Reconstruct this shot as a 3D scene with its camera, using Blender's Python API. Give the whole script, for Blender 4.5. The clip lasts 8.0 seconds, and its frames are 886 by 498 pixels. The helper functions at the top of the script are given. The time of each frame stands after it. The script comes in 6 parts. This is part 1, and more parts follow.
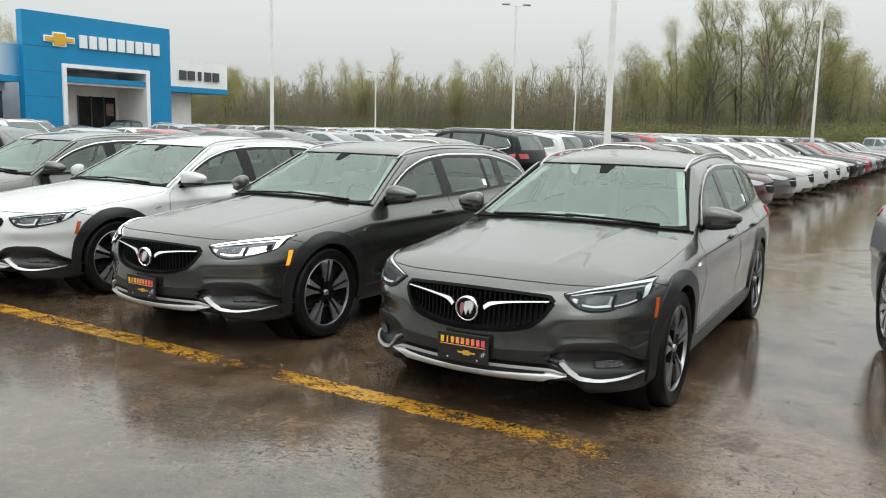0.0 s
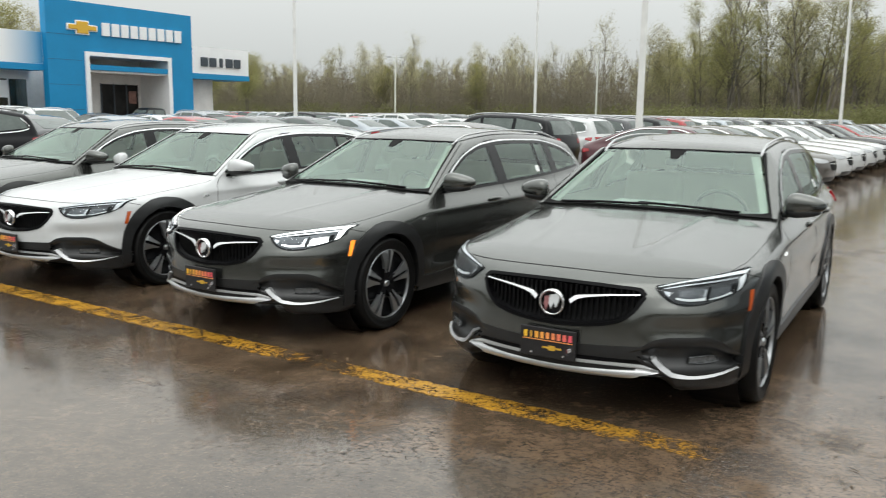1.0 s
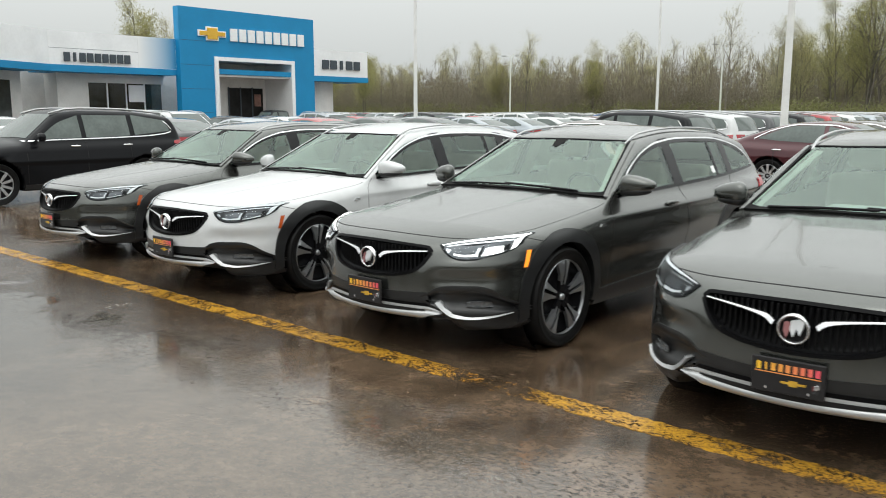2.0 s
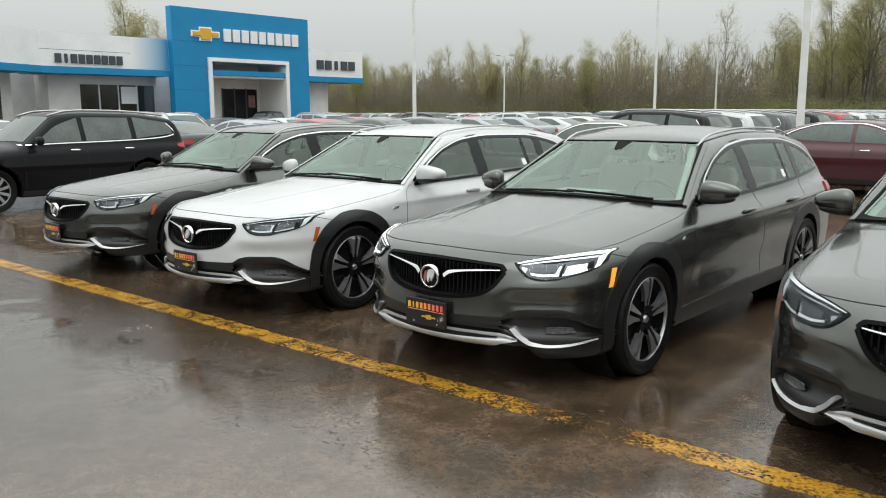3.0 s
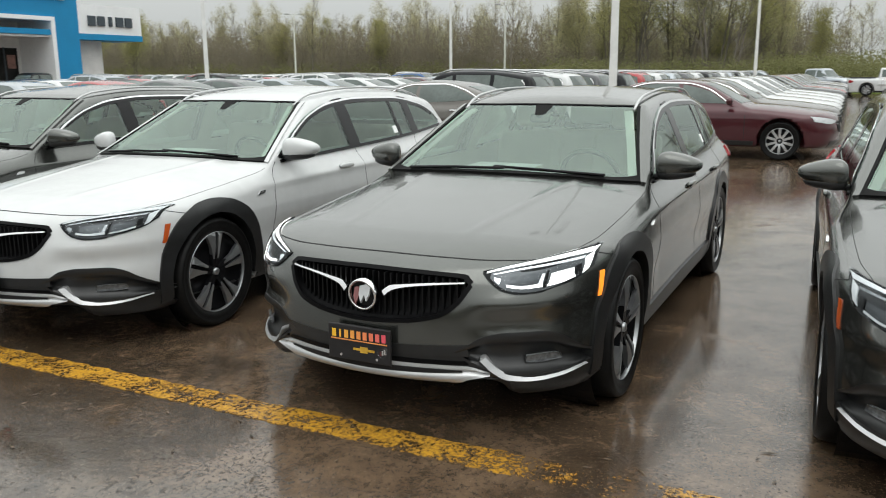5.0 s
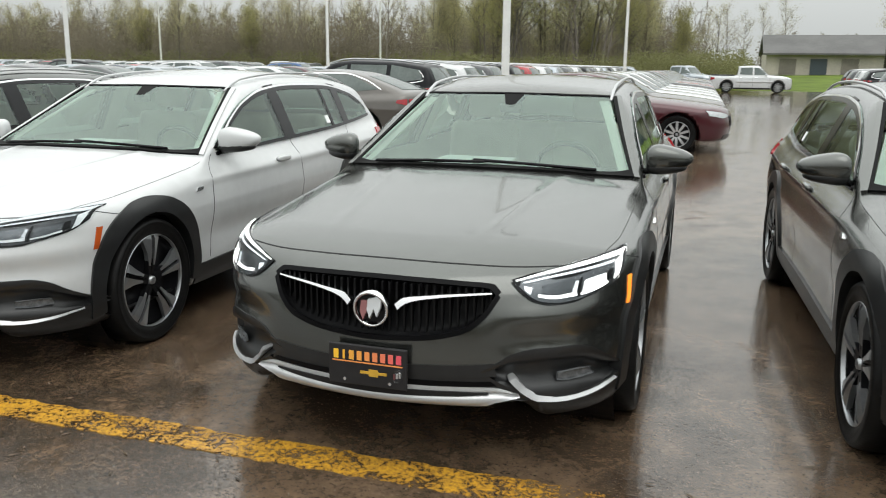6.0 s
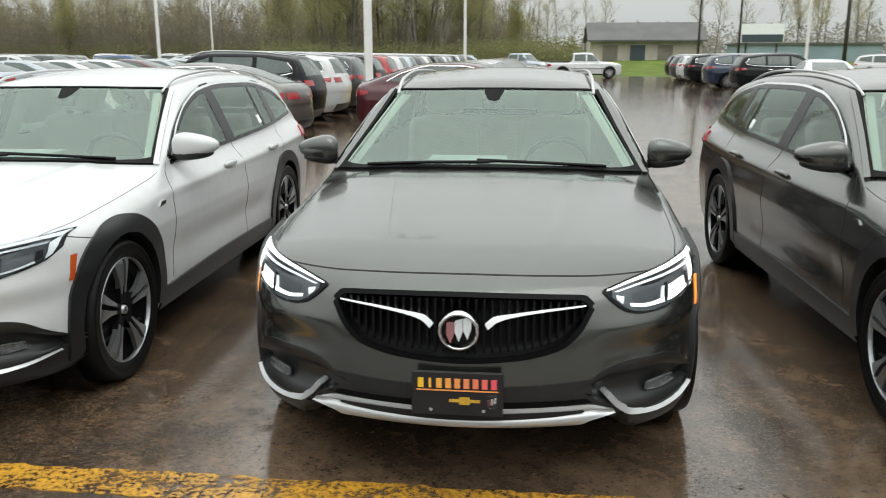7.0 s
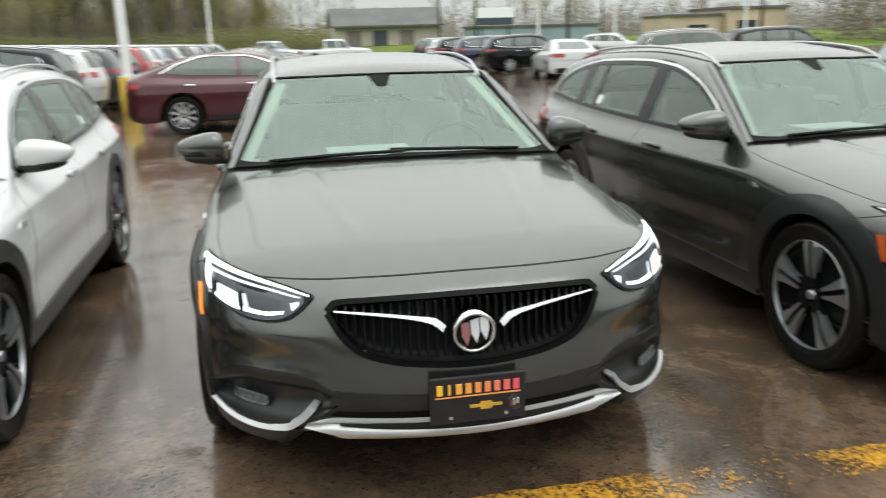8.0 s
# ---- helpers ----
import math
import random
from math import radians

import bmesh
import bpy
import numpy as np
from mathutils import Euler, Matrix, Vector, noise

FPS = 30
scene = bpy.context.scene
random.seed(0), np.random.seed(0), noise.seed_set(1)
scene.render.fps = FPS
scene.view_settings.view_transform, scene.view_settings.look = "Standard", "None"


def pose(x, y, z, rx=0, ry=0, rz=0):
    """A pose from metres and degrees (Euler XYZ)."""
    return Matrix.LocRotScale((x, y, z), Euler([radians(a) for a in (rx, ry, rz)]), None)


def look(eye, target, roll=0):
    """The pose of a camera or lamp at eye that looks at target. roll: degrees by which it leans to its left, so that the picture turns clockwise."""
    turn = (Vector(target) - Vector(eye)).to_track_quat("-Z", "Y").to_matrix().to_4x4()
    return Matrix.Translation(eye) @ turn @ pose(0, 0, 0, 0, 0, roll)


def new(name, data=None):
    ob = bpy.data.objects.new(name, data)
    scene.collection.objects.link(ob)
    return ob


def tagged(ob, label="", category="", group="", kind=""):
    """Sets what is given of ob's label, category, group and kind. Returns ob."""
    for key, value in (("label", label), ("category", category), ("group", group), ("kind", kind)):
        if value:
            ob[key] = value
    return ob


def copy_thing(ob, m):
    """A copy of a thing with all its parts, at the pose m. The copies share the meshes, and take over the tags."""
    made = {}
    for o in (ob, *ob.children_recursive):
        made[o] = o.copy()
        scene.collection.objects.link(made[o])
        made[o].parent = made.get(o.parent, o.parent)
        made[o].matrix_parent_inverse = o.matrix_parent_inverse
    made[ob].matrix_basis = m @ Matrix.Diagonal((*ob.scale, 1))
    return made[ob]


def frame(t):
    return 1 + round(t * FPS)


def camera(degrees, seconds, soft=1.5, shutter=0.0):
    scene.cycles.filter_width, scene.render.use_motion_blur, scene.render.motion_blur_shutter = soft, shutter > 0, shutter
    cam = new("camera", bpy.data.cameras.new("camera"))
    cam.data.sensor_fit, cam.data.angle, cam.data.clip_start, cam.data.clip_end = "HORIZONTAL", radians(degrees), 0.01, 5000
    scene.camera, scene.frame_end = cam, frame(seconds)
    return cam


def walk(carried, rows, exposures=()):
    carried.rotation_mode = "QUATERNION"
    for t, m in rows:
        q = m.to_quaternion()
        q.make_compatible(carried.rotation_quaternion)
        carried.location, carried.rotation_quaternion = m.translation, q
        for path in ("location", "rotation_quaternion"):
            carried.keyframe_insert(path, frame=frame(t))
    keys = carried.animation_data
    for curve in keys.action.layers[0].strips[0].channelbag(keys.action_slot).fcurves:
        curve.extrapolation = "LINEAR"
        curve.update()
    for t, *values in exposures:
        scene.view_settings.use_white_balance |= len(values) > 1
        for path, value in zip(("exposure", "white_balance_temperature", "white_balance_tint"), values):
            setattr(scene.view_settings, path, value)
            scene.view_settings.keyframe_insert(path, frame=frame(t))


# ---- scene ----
cam = camera(56.35, 8.0, soft=1.0, shutter=0.35)


def pace(t, x, y, z, left, down, roll):
    """A row of the walk: the eye, and degrees of turn to the left, upward tilt and roll."""
    return t, Matrix.Translation((x, y, z)) @ Matrix.Rotation(radians(left), 4, "Z") @ Matrix.Rotation(radians(90 + down), 4, "X") @ Matrix.Rotation(radians(roll), 4, "Z")


walk(cam, [pace(*r) for r in (
    (0, 4.975, -3.778, 1.589, 32.54, -8.16, 1.29),
    (0.5, 4.813, -3.805, 1.591, 32.54, -8.45, 1.07),
    (1, 4.588, -3.802, 1.586, 33.79, -9.20, 0.82),
    (1.2, 4.494, -3.779, 1.578, 36.59, -9.27, 0.37),
    (1.5, 4.301, -3.721, 1.572, 40.09, -9.31, -0.38),
    (1.7, 4.150, -3.672, 1.566, 40.74, -9.28, -0.18),
    (2, 3.913, -3.654, 1.566, 41.51, -9.29, 0.1),
    (2.2, 3.722, -3.645, 1.57, 41.6, -9.4, -0.1),
    (3.3, 2.969, -3.395, 1.569, 39.93, -9.30, -0.45),
    (3.5, 2.843, -3.330, 1.558, 37.02, -10.23, -0.15),
    (4, 2.471, -3.164, 1.569, 31.04, -12.21, 0.18),
    (4.2, 2.331, -3.104, 1.575, 30.31, -12.6, 0.1),
    (5.3, 1.623, -2.815, 1.552, 23.63, -12.17, -0.05),
    (5.5, 1.472, -2.792, 1.556, 21.23, -12.74, 0.41),
    (6, 1.133, -2.681, 1.514, 17.58, -12.46, 0.67),
    (6.5, 0.687, -2.597, 1.519, 12.54, -12.76, 0.33),
    (7, 0.241, -2.617, 1.543, 6.33, -13.12, -0.07),
    (7.5, -0.169, -2.494, 1.519, 2.67, -13.33, -1.87),
    (8, -0.547, -2.376, 1.534, -10.71, -14.21, -1.62))],
     exposures=((0, 0.0), (2, 0.0), (3.5, -0.19), (4.0, 0.02), (5.5, -0.18), (6.0, 0.0), (6.5, 0.0), (7.0, -0.01), (7.5, 0.04), (8, 0.17)))

# ---- light: an even, bright, rainy sky ----
world = bpy.data.worlds.new("overcast")
scene.world = world
world.use_nodes = True
wn, wl = world.node_tree.nodes, world.node_tree.links
wn.clear()
sky = wn.new("ShaderNodeTexSky")
sky.sky_type, sky.sun_disc = "NISHITA", False
sky.sun_elevation, sky.sun_rotation, sky.dust_density, sky.air_density = radians(55), radians(200), 6.0, 1.5
grey = wn.new("ShaderNodeHueSaturation")
grey.inputs["Saturation"].default_value = 0.12
cloud = wn.new("ShaderNodeMixRGB")
cloud.inputs[0].default_value = 0.95
# an overcast sky is two to three times as bright overhead as at the horizon
wtc, wsep, wramp = wn.new("ShaderNodeTexCoord"), wn.new("ShaderNodeSeparateXYZ"), wn.new("ShaderNodeMixRGB")
wramp.inputs[1].default_value, wramp.inputs[2].default_value = (5.5, 5.76, 5.66, 1), (22.4, 23.3, 22.9, 1)
wramp.use_clamp = False
wl.new(wtc.outputs["Generated"], wsep.inputs[0])
wl.new(wsep.outputs["Z"], wramp.inputs[0])
wl.new(wramp.outputs[0], cloud.inputs[2])
wbg = wn.new("ShaderNodeBackground")
wbg.inputs[1].default_value = 0.1
wout = wn.new("ShaderNodeOutputWorld")
wl.new(sky.outputs[0], grey.inputs["Color"])
wl.new(grey.outputs[0], cloud.inputs[1])
wl.new(cloud.outputs[0], wbg.inputs[0])
wl.new(wbg.outputs[0], wout.inputs[0])
sun = new("sun", bpy.data.lights.new("sun", "SUN"))
sun.data.energy, sun.data.angle, sun.data.color = 0.8, radians(50), (1, 0.985, 0.96)
sun.matrix_world = look((12, -16, 34), (0, 0, 0))

# ---- materials ----
def mat(name, rgb, rough=0.5, metal=0.0, coat=0.0, spots=0.0, size=6.0, bump=0.0, bump_size=60.0, shade=None, vary=0.0, spec=0.5, emit=0.0):
    """A surface with colour drift at two scales (spots), fine relief (bump) and a little change from piece to piece (vary)."""
    m = bpy.data.materials.new(name)
    m.use_nodes = True
    n, l = m.node_tree.nodes, m.node_tree.links
    b = n["Principled BSDF"]
    b.inputs["Roughness"].default_value, b.inputs["Metallic"].default_value = rough, metal
    b.inputs["Coat Weight"].default_value, b.inputs["Coat Roughness"].default_value = coat, 0.04
    b.inputs["Specular IOR Level"].default_value = spec
    b.inputs["Base Color"].default_value = (*rgb, 1)
    if emit:
        b.inputs["Emission Color"].default_value, b.inputs["Emission Strength"].default_value = (*rgb, 1), emit
    tc = n.new("ShaderNodeTexCoord")
    col = None
    if spots:
        a, c = n.new("ShaderNodeTexNoise"), n.new("ShaderNodeTexNoise")
        a.inputs["Scale"].default_value, c.inputs["Scale"].default_value = size, size * 9
        a.inputs["Detail"].default_value = c.inputs["Detail"].default_value = 5
        add = n.new("ShaderNodeMath")
        add.operation = "MULTIPLY_ADD"
        add.inputs[1].default_value = 0.5
        ramp = n.new("ShaderNodeMapRange")
        ramp.inputs[1].default_value, ramp.inputs[2].default_value = 0.55, 0.95
        mix = n.new("ShaderNodeMixRGB")
        mix.inputs[1].default_value = (*[v * (1 - spots) for v in rgb], 1)
        mix.inputs[2].default_value = (*(shade or [min(1, v * (1 + spots)) for v in rgb]), 1)
        l.new(tc.outputs["Object"], a.inputs["Vector"]), l.new(tc.outputs["Object"], c.inputs["Vector"])
        l.new(c.outputs["Fac"], add.inputs[0]), l.new(a.outputs["Fac"], add.inputs[2])
        l.new(add.outputs[0], ramp.inputs[0]), l.new(ramp.outputs[0], mix.inputs[0])
        col = mix.outputs[0]
    if vary:
        info, hsv, mr = n.new("ShaderNodeObjectInfo"), n.new("ShaderNodeHueSaturation"), n.new("ShaderNodeMapRange")
        mr.inputs[3].default_value, mr.inputs[4].default_value = 1 - vary, 1 + vary
        hsv.inputs["Color"].default_value = (*rgb, 1)
        l.new(info.outputs["Random"], mr.inputs[0]), l.new(mr.outputs[0], hsv.inputs["Value"])
        if col:
            l.new(col, hsv.inputs["Color"])
        col = hsv.outputs[0]
    if col:
        l.new(col, b.inputs["Base Color"])
    if bump:
        t, bp = n.new("ShaderNodeTexNoise"), n.new("ShaderNodeBump")
        t.inputs["Scale"].default_value, t.inputs["Detail"].default_value = bump_size, 4
        bp.inputs["Strength"].default_value, bp.inputs["Distance"].default_value = bump, 0.01
        l.new(tc.outputs["Object"], t.inputs["Vector"]), l.new(t.outputs["Fac"], bp.inputs["Height"]), l.new(bp.outputs[0], b.inputs["Normal"])
    return m


def paint(name, rgb, metal=0.35, rough=0.38, coat=1.0):
    """Car paint under a clear coat, beaded with rain."""
    m = mat(name, rgb, rough, metal, coat=coat, spots=0.06, size=1.5)
    n, l = m.node_tree.nodes, m.node_tree.links
    b = n["Principled BSDF"]
    b.inputs["Coat Roughness"].default_value = 0.07
    b.inputs["Specular IOR Level"].default_value = 0.2
    tc = n.new("ShaderNodeTexCoord")
    v = n.new("ShaderNodeTexVoronoi")
    v.inputs["Scale"].default_value = 95
    mr = n.new("ShaderNodeMapRange")
    mr.inputs[1].default_value, mr.inputs[2].default_value, mr.inputs[3].default_value, mr.inputs[4].default_value = 0.0, 0.32, 1.0, 0.0
    bp = n.new("ShaderNodeBump")
    bp.inputs["Strength"].default_value, bp.inputs["Distance"].default_value = 0.16, 0.0016
    l.new(tc.outputs["Object"], v.inputs["Vector"]), l.new(v.outputs["Distance"], mr.inputs[0])
    l.new(mr.outputs[0], bp.inputs["Height"]), l.new(bp.outputs[0], b.inputs["Coat Normal"])
    return m


def leafy(name, rgb, glow):
    """Thin leaves and twigs that let some light through."""
    m = mat(name, rgb, 0.8, spots=0.3, size=0.5, vary=0.25)
    n, l = m.node_tree.nodes, m.node_tree.links
    b, t, mx = n["Principled BSDF"], n.new("ShaderNodeBsdfTranslucent"), n.new("ShaderNodeMixShader")
    t.inputs[0].default_value = (*[min(1, 1.25 * v) for v in rgb], 1)
    mx.inputs[0].default_value = glow
    l.new(b.outputs[0], mx.inputs[1]), l.new(t.outputs[0], mx.inputs[2]), l.new(mx.outputs[0], n["Material Output"].inputs[0])
    return m


def glass(name, tint, ior=1.5, rough=0.0, sheen=(1, 1, 1)):
    m = bpy.data.materials.new(name)
    m.use_nodes = True
    n, l = m.node_tree.nodes, m.node_tree.links
    n.remove(n["Principled BSDF"])
    tr, gl, fr, mx = n.new("ShaderNodeBsdfTransparent"), n.new("ShaderNodeBsdfGlossy"), n.new("ShaderNodeFresnel"), n.new("ShaderNodeMixShader")
    tr.inputs[0].default_value = (*tint, 1)
    gl.inputs["Roughness"].default_value = rough
    gl.inputs[0].default_value = (*sheen, 1)
    fr.inputs[0].default_value = ior
    l.new(fr.outputs[0], mx.inputs[0]), l.new(tr.outputs[0], mx.inputs[1]), l.new(gl.outputs[0], mx.inputs[2])
    l.new(mx.outputs[0], n["Material Output"].inputs[0])
    return m


# ---- mesh tools ----
def link(name, verts, faces, material, parent=None, label="", smooth=True, normals=None):
    me = bpy.data.meshes.new(name)
    me.from_pydata([tuple(v) for v in np.asarray(verts, float).tolist()], [], [tuple(f) for f in (faces.tolist() if hasattr(faces, "tolist") else faces)])
    me.polygons.foreach_set("use_smooth", [smooth] * len(me.polygons))
    if normals is not None:
        me.normals_split_custom_set_from_vertices([tuple(v) for v in normals.tolist()])
    me.materials.append(material)
    ob = new(name, me)
    if parent:
        ob.parent = parent
    if label:
        tagged(ob, label)
    return ob


def part(name, bm, material, parent=None, label="", smooth=False):
    me = bpy.data.meshes.new(name)
    bmesh.ops.recalc_face_normals(bm, faces=bm.faces[:])
    bm.to_mesh(me)
    bm.free()
    me.polygons.foreach_set("use_smooth", [smooth] * len(me.polygons))
    me.materials.append(material)
    ob = new(name, me)
    if parent:
        ob.parent = parent
    if label:
        tagged(ob, label)
    return ob


def empty(name, label, category, group="", kind=""):
    ob = new(name)
    ob.empty_display_size = 0.3
    return tagged(ob, label, category, group, kind)


def box(bm, c, s, bevel=0.0, m=None):
    """A box of size s round c, with rounded edges."""
    b = bmesh.new()
    bmesh.ops.create_cube(b, size=1, matrix=Matrix.Translation(c) @ Matrix.Diagonal((*s, 1)))
    if bevel:
        bmesh.ops.bevel(b, geom=b.edges[:], offset=bevel, segments=2, affect="EDGES", profile=0.5)
    if m is not None:
        b.transform(m)
    me = bpy.data.meshes.new("tmp")
    b.to_mesh(me)
    b.free()
    bm.from_mesh(me)
    bpy.data.meshes.remove(me)
    return bm


def boxes(*items, bevel=0.0):
    bm = bmesh.new()
    for c, s in items:
        box(bm, c, s, bevel)
    return bm


def lathe(profile, n=32, axis="x"):
    """Turn (radius, along) pairs round an axis; closed where the ends meet."""
    bm = bmesh.new()
    rows = []
    for r, a in profile:
        ring = []
        for i in range(n):
            t = 2 * math.pi * i / n
            p = (a, r * math.cos(t), r * math.sin(t)) if axis == "x" else (r * math.cos(t), r * math.sin(t), a)
            ring.append(bm.verts.new(p))
        rows.append(ring)
    for a, b in zip(rows, rows[1:]):
        for i in range(n):
            bm.faces.new((a[i], a[(i + 1) % n], b[(i + 1) % n], b[i]))
    return bm


def tube(points, r, n=8, flat=1.0):
    """A round bar along points, capped."""
    pts = [Vector(p) for p in points]
    bm = bmesh.new()
    rings = []
    for i, p in enumerate(pts):
        d = (pts[min(i + 1, len(pts) - 1)] - pts[max(i - 1, 0)]).normalized()
        u = d.cross(Vector((0, 0, 1)) if abs(d.z) < 0.9 else Vector((1, 0, 0))).normalized()
        w = u.cross(d)
        rad = r(i / (len(pts) - 1)) if callable(r) else r
        rings.append([bm.verts.new(p + rad * (math.cos(a) * u + flat * math.sin(a) * w)) for a in (2 * math.pi * k / n for k in range(n))])
    for a, b in zip(rings, rings[1:]):
        for k in range(n):
            bm.faces.new((a[k], a[(k + 1) % n], b[(k + 1) % n], b[k]))
    bm.faces.new(rings[0][::-1]), bm.faces.new(rings[-1])
    return bm


def curve(*pairs):
    """A smooth curve through (x, y) pairs, as a function of an array."""
    xs, ys = np.array(pairs, float).T
    d = np.diff(ys) / np.diff(xs)
    tan = np.concatenate([[d[0]], np.where(d[1:] * d[:-1] > 0, 2 * d[1:] * d[:-1] / (d[1:] + d[:-1] + 1e-12), 0), [d[-1]]])

    def at(x):
        x = np.asarray(x, float)
        i = np.clip(np.searchsorted(xs, x) - 1, 0, len(xs) - 2)
        h = xs[i + 1] - xs[i]
        t = np.clip((x - xs[i]) / h, 0, 1)
        y = ys[i] * (2 * t**3 - 3 * t**2 + 1) + h * tan[i] * (t**3 - 2 * t**2 + t) + ys[i + 1] * (3 * t**2 - 2 * t**3) + h * tan[i + 1] * (t**3 - t**2)
        return y + np.where(x < xs[0], (x - xs[0]) * tan[0], 0) + np.where(x > xs[-1], (x - xs[-1]) * tan[-1], 0)
    return at


def smax(a, b, k):
    h = np.maximum(k - np.abs(a - b), 0) / k
    return np.maximum(a, b) + h * h * k / 4


def smin(a, b, k):
    return -smax(-a, -b, k)


def slope(f, p, e=2e-3):
    g = np.stack([f(p + np.eye(3)[i] * e) - f(p - np.eye(3)[i] * e) for i in range(3)], 1)
    return g / (2 * e)


def skin(f, lo, hi, h):
    """The surface f = 0 inside a box, as quads on a grid of step h: points, quads, normals."""
    ax = [np.arange(a, b + h, h) for a, b in zip(lo, hi)]
    g = np.stack(np.meshgrid(*ax, indexing="ij"), -1)
    v = f(g.reshape(-1, 3)).reshape(g.shape[:3])
    s = v < 0
    nx, ny, nz = v.shape
    cs = [s[i:nx - 1 + i, j:ny - 1 + j, k:nz - 1 + k] for i in (0, 1) for j in (0, 1) for k in (0, 1)]
    cnt = sum(c.astype(int) for c in cs)
    act = (cnt > 0) & (cnt < 8)
    idx = -np.ones(act.shape, int)
    cells = np.argwhere(act)
    idx[act] = np.arange(len(cells))
    tot, num = np.zeros((len(cells), 3)), np.zeros(len(cells))
    corners = np.array([(i, j, k) for i in (0, 1) for j in (0, 1) for k in (0, 1)])
    for a in range(8):
        for b in range(a + 1, 8):
            if np.abs(corners[a] - corners[b]).sum() == 1:
                ca, cb = cells + corners[a], cells + corners[b]
                va, vb = v[tuple(ca.T)], v[tuple(cb.T)]
                m = (va < 0) != (vb < 0)
                t = np.where(m, va / np.where(m, va - vb, 1), 0)[:, None]
                tot += np.where(m[:, None], ca + t * (cb - ca), 0)
                num += m
    p = np.array([a[0] for a in ax]) + h * tot / num[:, None]
    for _ in range(3):
        gr = slope(f, p)
        step = (f(p) / np.maximum((gr**2).sum(1), 0.2))[:, None] * gr
        ln = np.linalg.norm(step, axis=1, keepdims=True)
        p = p - step * np.minimum(1, 0.5 * h / np.maximum(ln, 1e-9))
    quads = []
    for d in range(3):
        e = [(0, 1, 2), (1, 2, 0), (2, 0, 1)][d]
        n0 = np.moveaxis(s, e, (0, 1, 2))
        ii = np.moveaxis(idx, e, (0, 1, 2))
        a, b = n0[:-1, 1:-1, 1:-1], n0[1:, 1:-1, 1:-1]
        for q, flip in ((np.argwhere(a & ~b), False), (np.argwhere(~a & b), True)):
            if len(q):
                i, j, k = q.T
                f4 = np.stack([ii[i, j, k], ii[i, j + 1, k], ii[i, j + 1, k + 1], ii[i, j, k + 1]], 1)
                quads.append(f4[:, ::-1] if flip else f4)
    q = np.concatenate(quads)
    n = slope(f, p)
    n /= np.maximum(np.linalg.norm(n, axis=1, keepdims=True), 1e-9)
    return p, q[(q >= 0).all(1)], n


def meet(f, axis, a, b, sign=1):
    """Where lines along an axis first meet f = 0 from outside. a, b: the other two coordinates, in the order x, y, z."""
    start, end = {"x": (1.25, 0.0), "y": (-0.4, 3.2), "z": (2.3, 0.2)}[axis]
    if axis == "y" and sign < 0:
        start, end = 5.8, 2.5

    def at(t):
        if axis == "x":
            return np.stack([t * sign, a, b], 1)
        return np.stack([a, t, b], 1) if axis == "y" else np.stack([a, b, t], 1)
    ts = np.linspace(start, end, 140)
    hit = np.full(len(a), end)
    done = np.zeros(len(a), bool)
    for t0, t1 in zip(ts, ts[1:]):
        inside = (f(at(np.full(len(a), t1))) < 0) & ~done
        hit[inside] = t1
        done |= inside
    lo, hi = hit - (ts[1] - ts[0]), hit.copy()
    for _ in range(14):
        mid = (lo + hi) / 2
        ins = f(at(mid)) < 0
        hi, lo = np.where(ins, mid, hi), np.where(ins, lo, mid)
    return at(hi)


def bend(points, n, sharp=False):
    """n points along a line through points, smooth or straight, evenly spaced."""
    p = np.array(points, float)
    if len(p) == 1:
        return np.repeat(p, n, 0)
    t = np.concatenate([[0], np.cumsum(np.linalg.norm(np.diff(p, axis=0), axis=1))])
    t = t / t[-1] + np.arange(len(p)) * 1e-6
    s = np.linspace(0, t[-1], n)
    if sharp or len(p) == 2:
        return np.stack([np.interp(s, t, p[:, i]) for i in range(p.shape[1])], 1)
    return np.stack([curve(*zip(t, p[:, i]))(s) for i in range(p.shape[1])], 1)


def shell(name, f, axis, low, high, off, material, parent, label="", n=24, m=8, sign=1, deep=0.012, sharp=False, across=None):
    """A thin panel that lies on the surface f = 0, between two lines drawn in the plane across an axis; its rim goes deep below."""
    a, b = bend(low, n, sharp), bend(high, n, sharp)
    w = np.linspace(0, 1, m)[None, :, None]
    uv = (a[:, None] * (1 - w) + b[:, None] * w).reshape(-1, 2)
    p = meet(f, axis, uv[:, 0], uv[:, 1], sign)
    g = slope(f, p)
    g /= np.maximum(np.linalg.norm(g, axis=1, keepdims=True), 1e-9)
    if across is not None:
        p = p + g * across(np.tile(np.linspace(0, 1, m), n))[:, None]
    top = p + g * off
    i = np.arange(n * m).reshape(n, m)
    faces = np.stack([i[:-1, :-1], i[1:, :-1], i[1:, 1:], i[:-1, 1:]], -1).reshape(-1, 4)
    rim = np.concatenate([i[:, 0], i[-1, 1:], i[-2::-1, -1], i[0, -2:0:-1]])
    low_rim = p[rim] - g[rim] * deep
    v = np.concatenate([top, top[rim], low_rim])
    k1 = n * m + np.arange(len(rim))
    k2 = k1 + len(rim)
    side = np.stack([k1, k2, np.roll(k2, -1), np.roll(k1, -1)], -1)
    face = np.concatenate([faces, side])
    t0 = v[faces[len(faces) // 2]]
    nrm = np.cross(t0[1] - t0[0], t0[2] - t0[0])
    if nrm @ g[faces[len(faces) // 2][0]] < 0:
        face = face[:, ::-1]
    return link(name, v, face, material, parent, label)

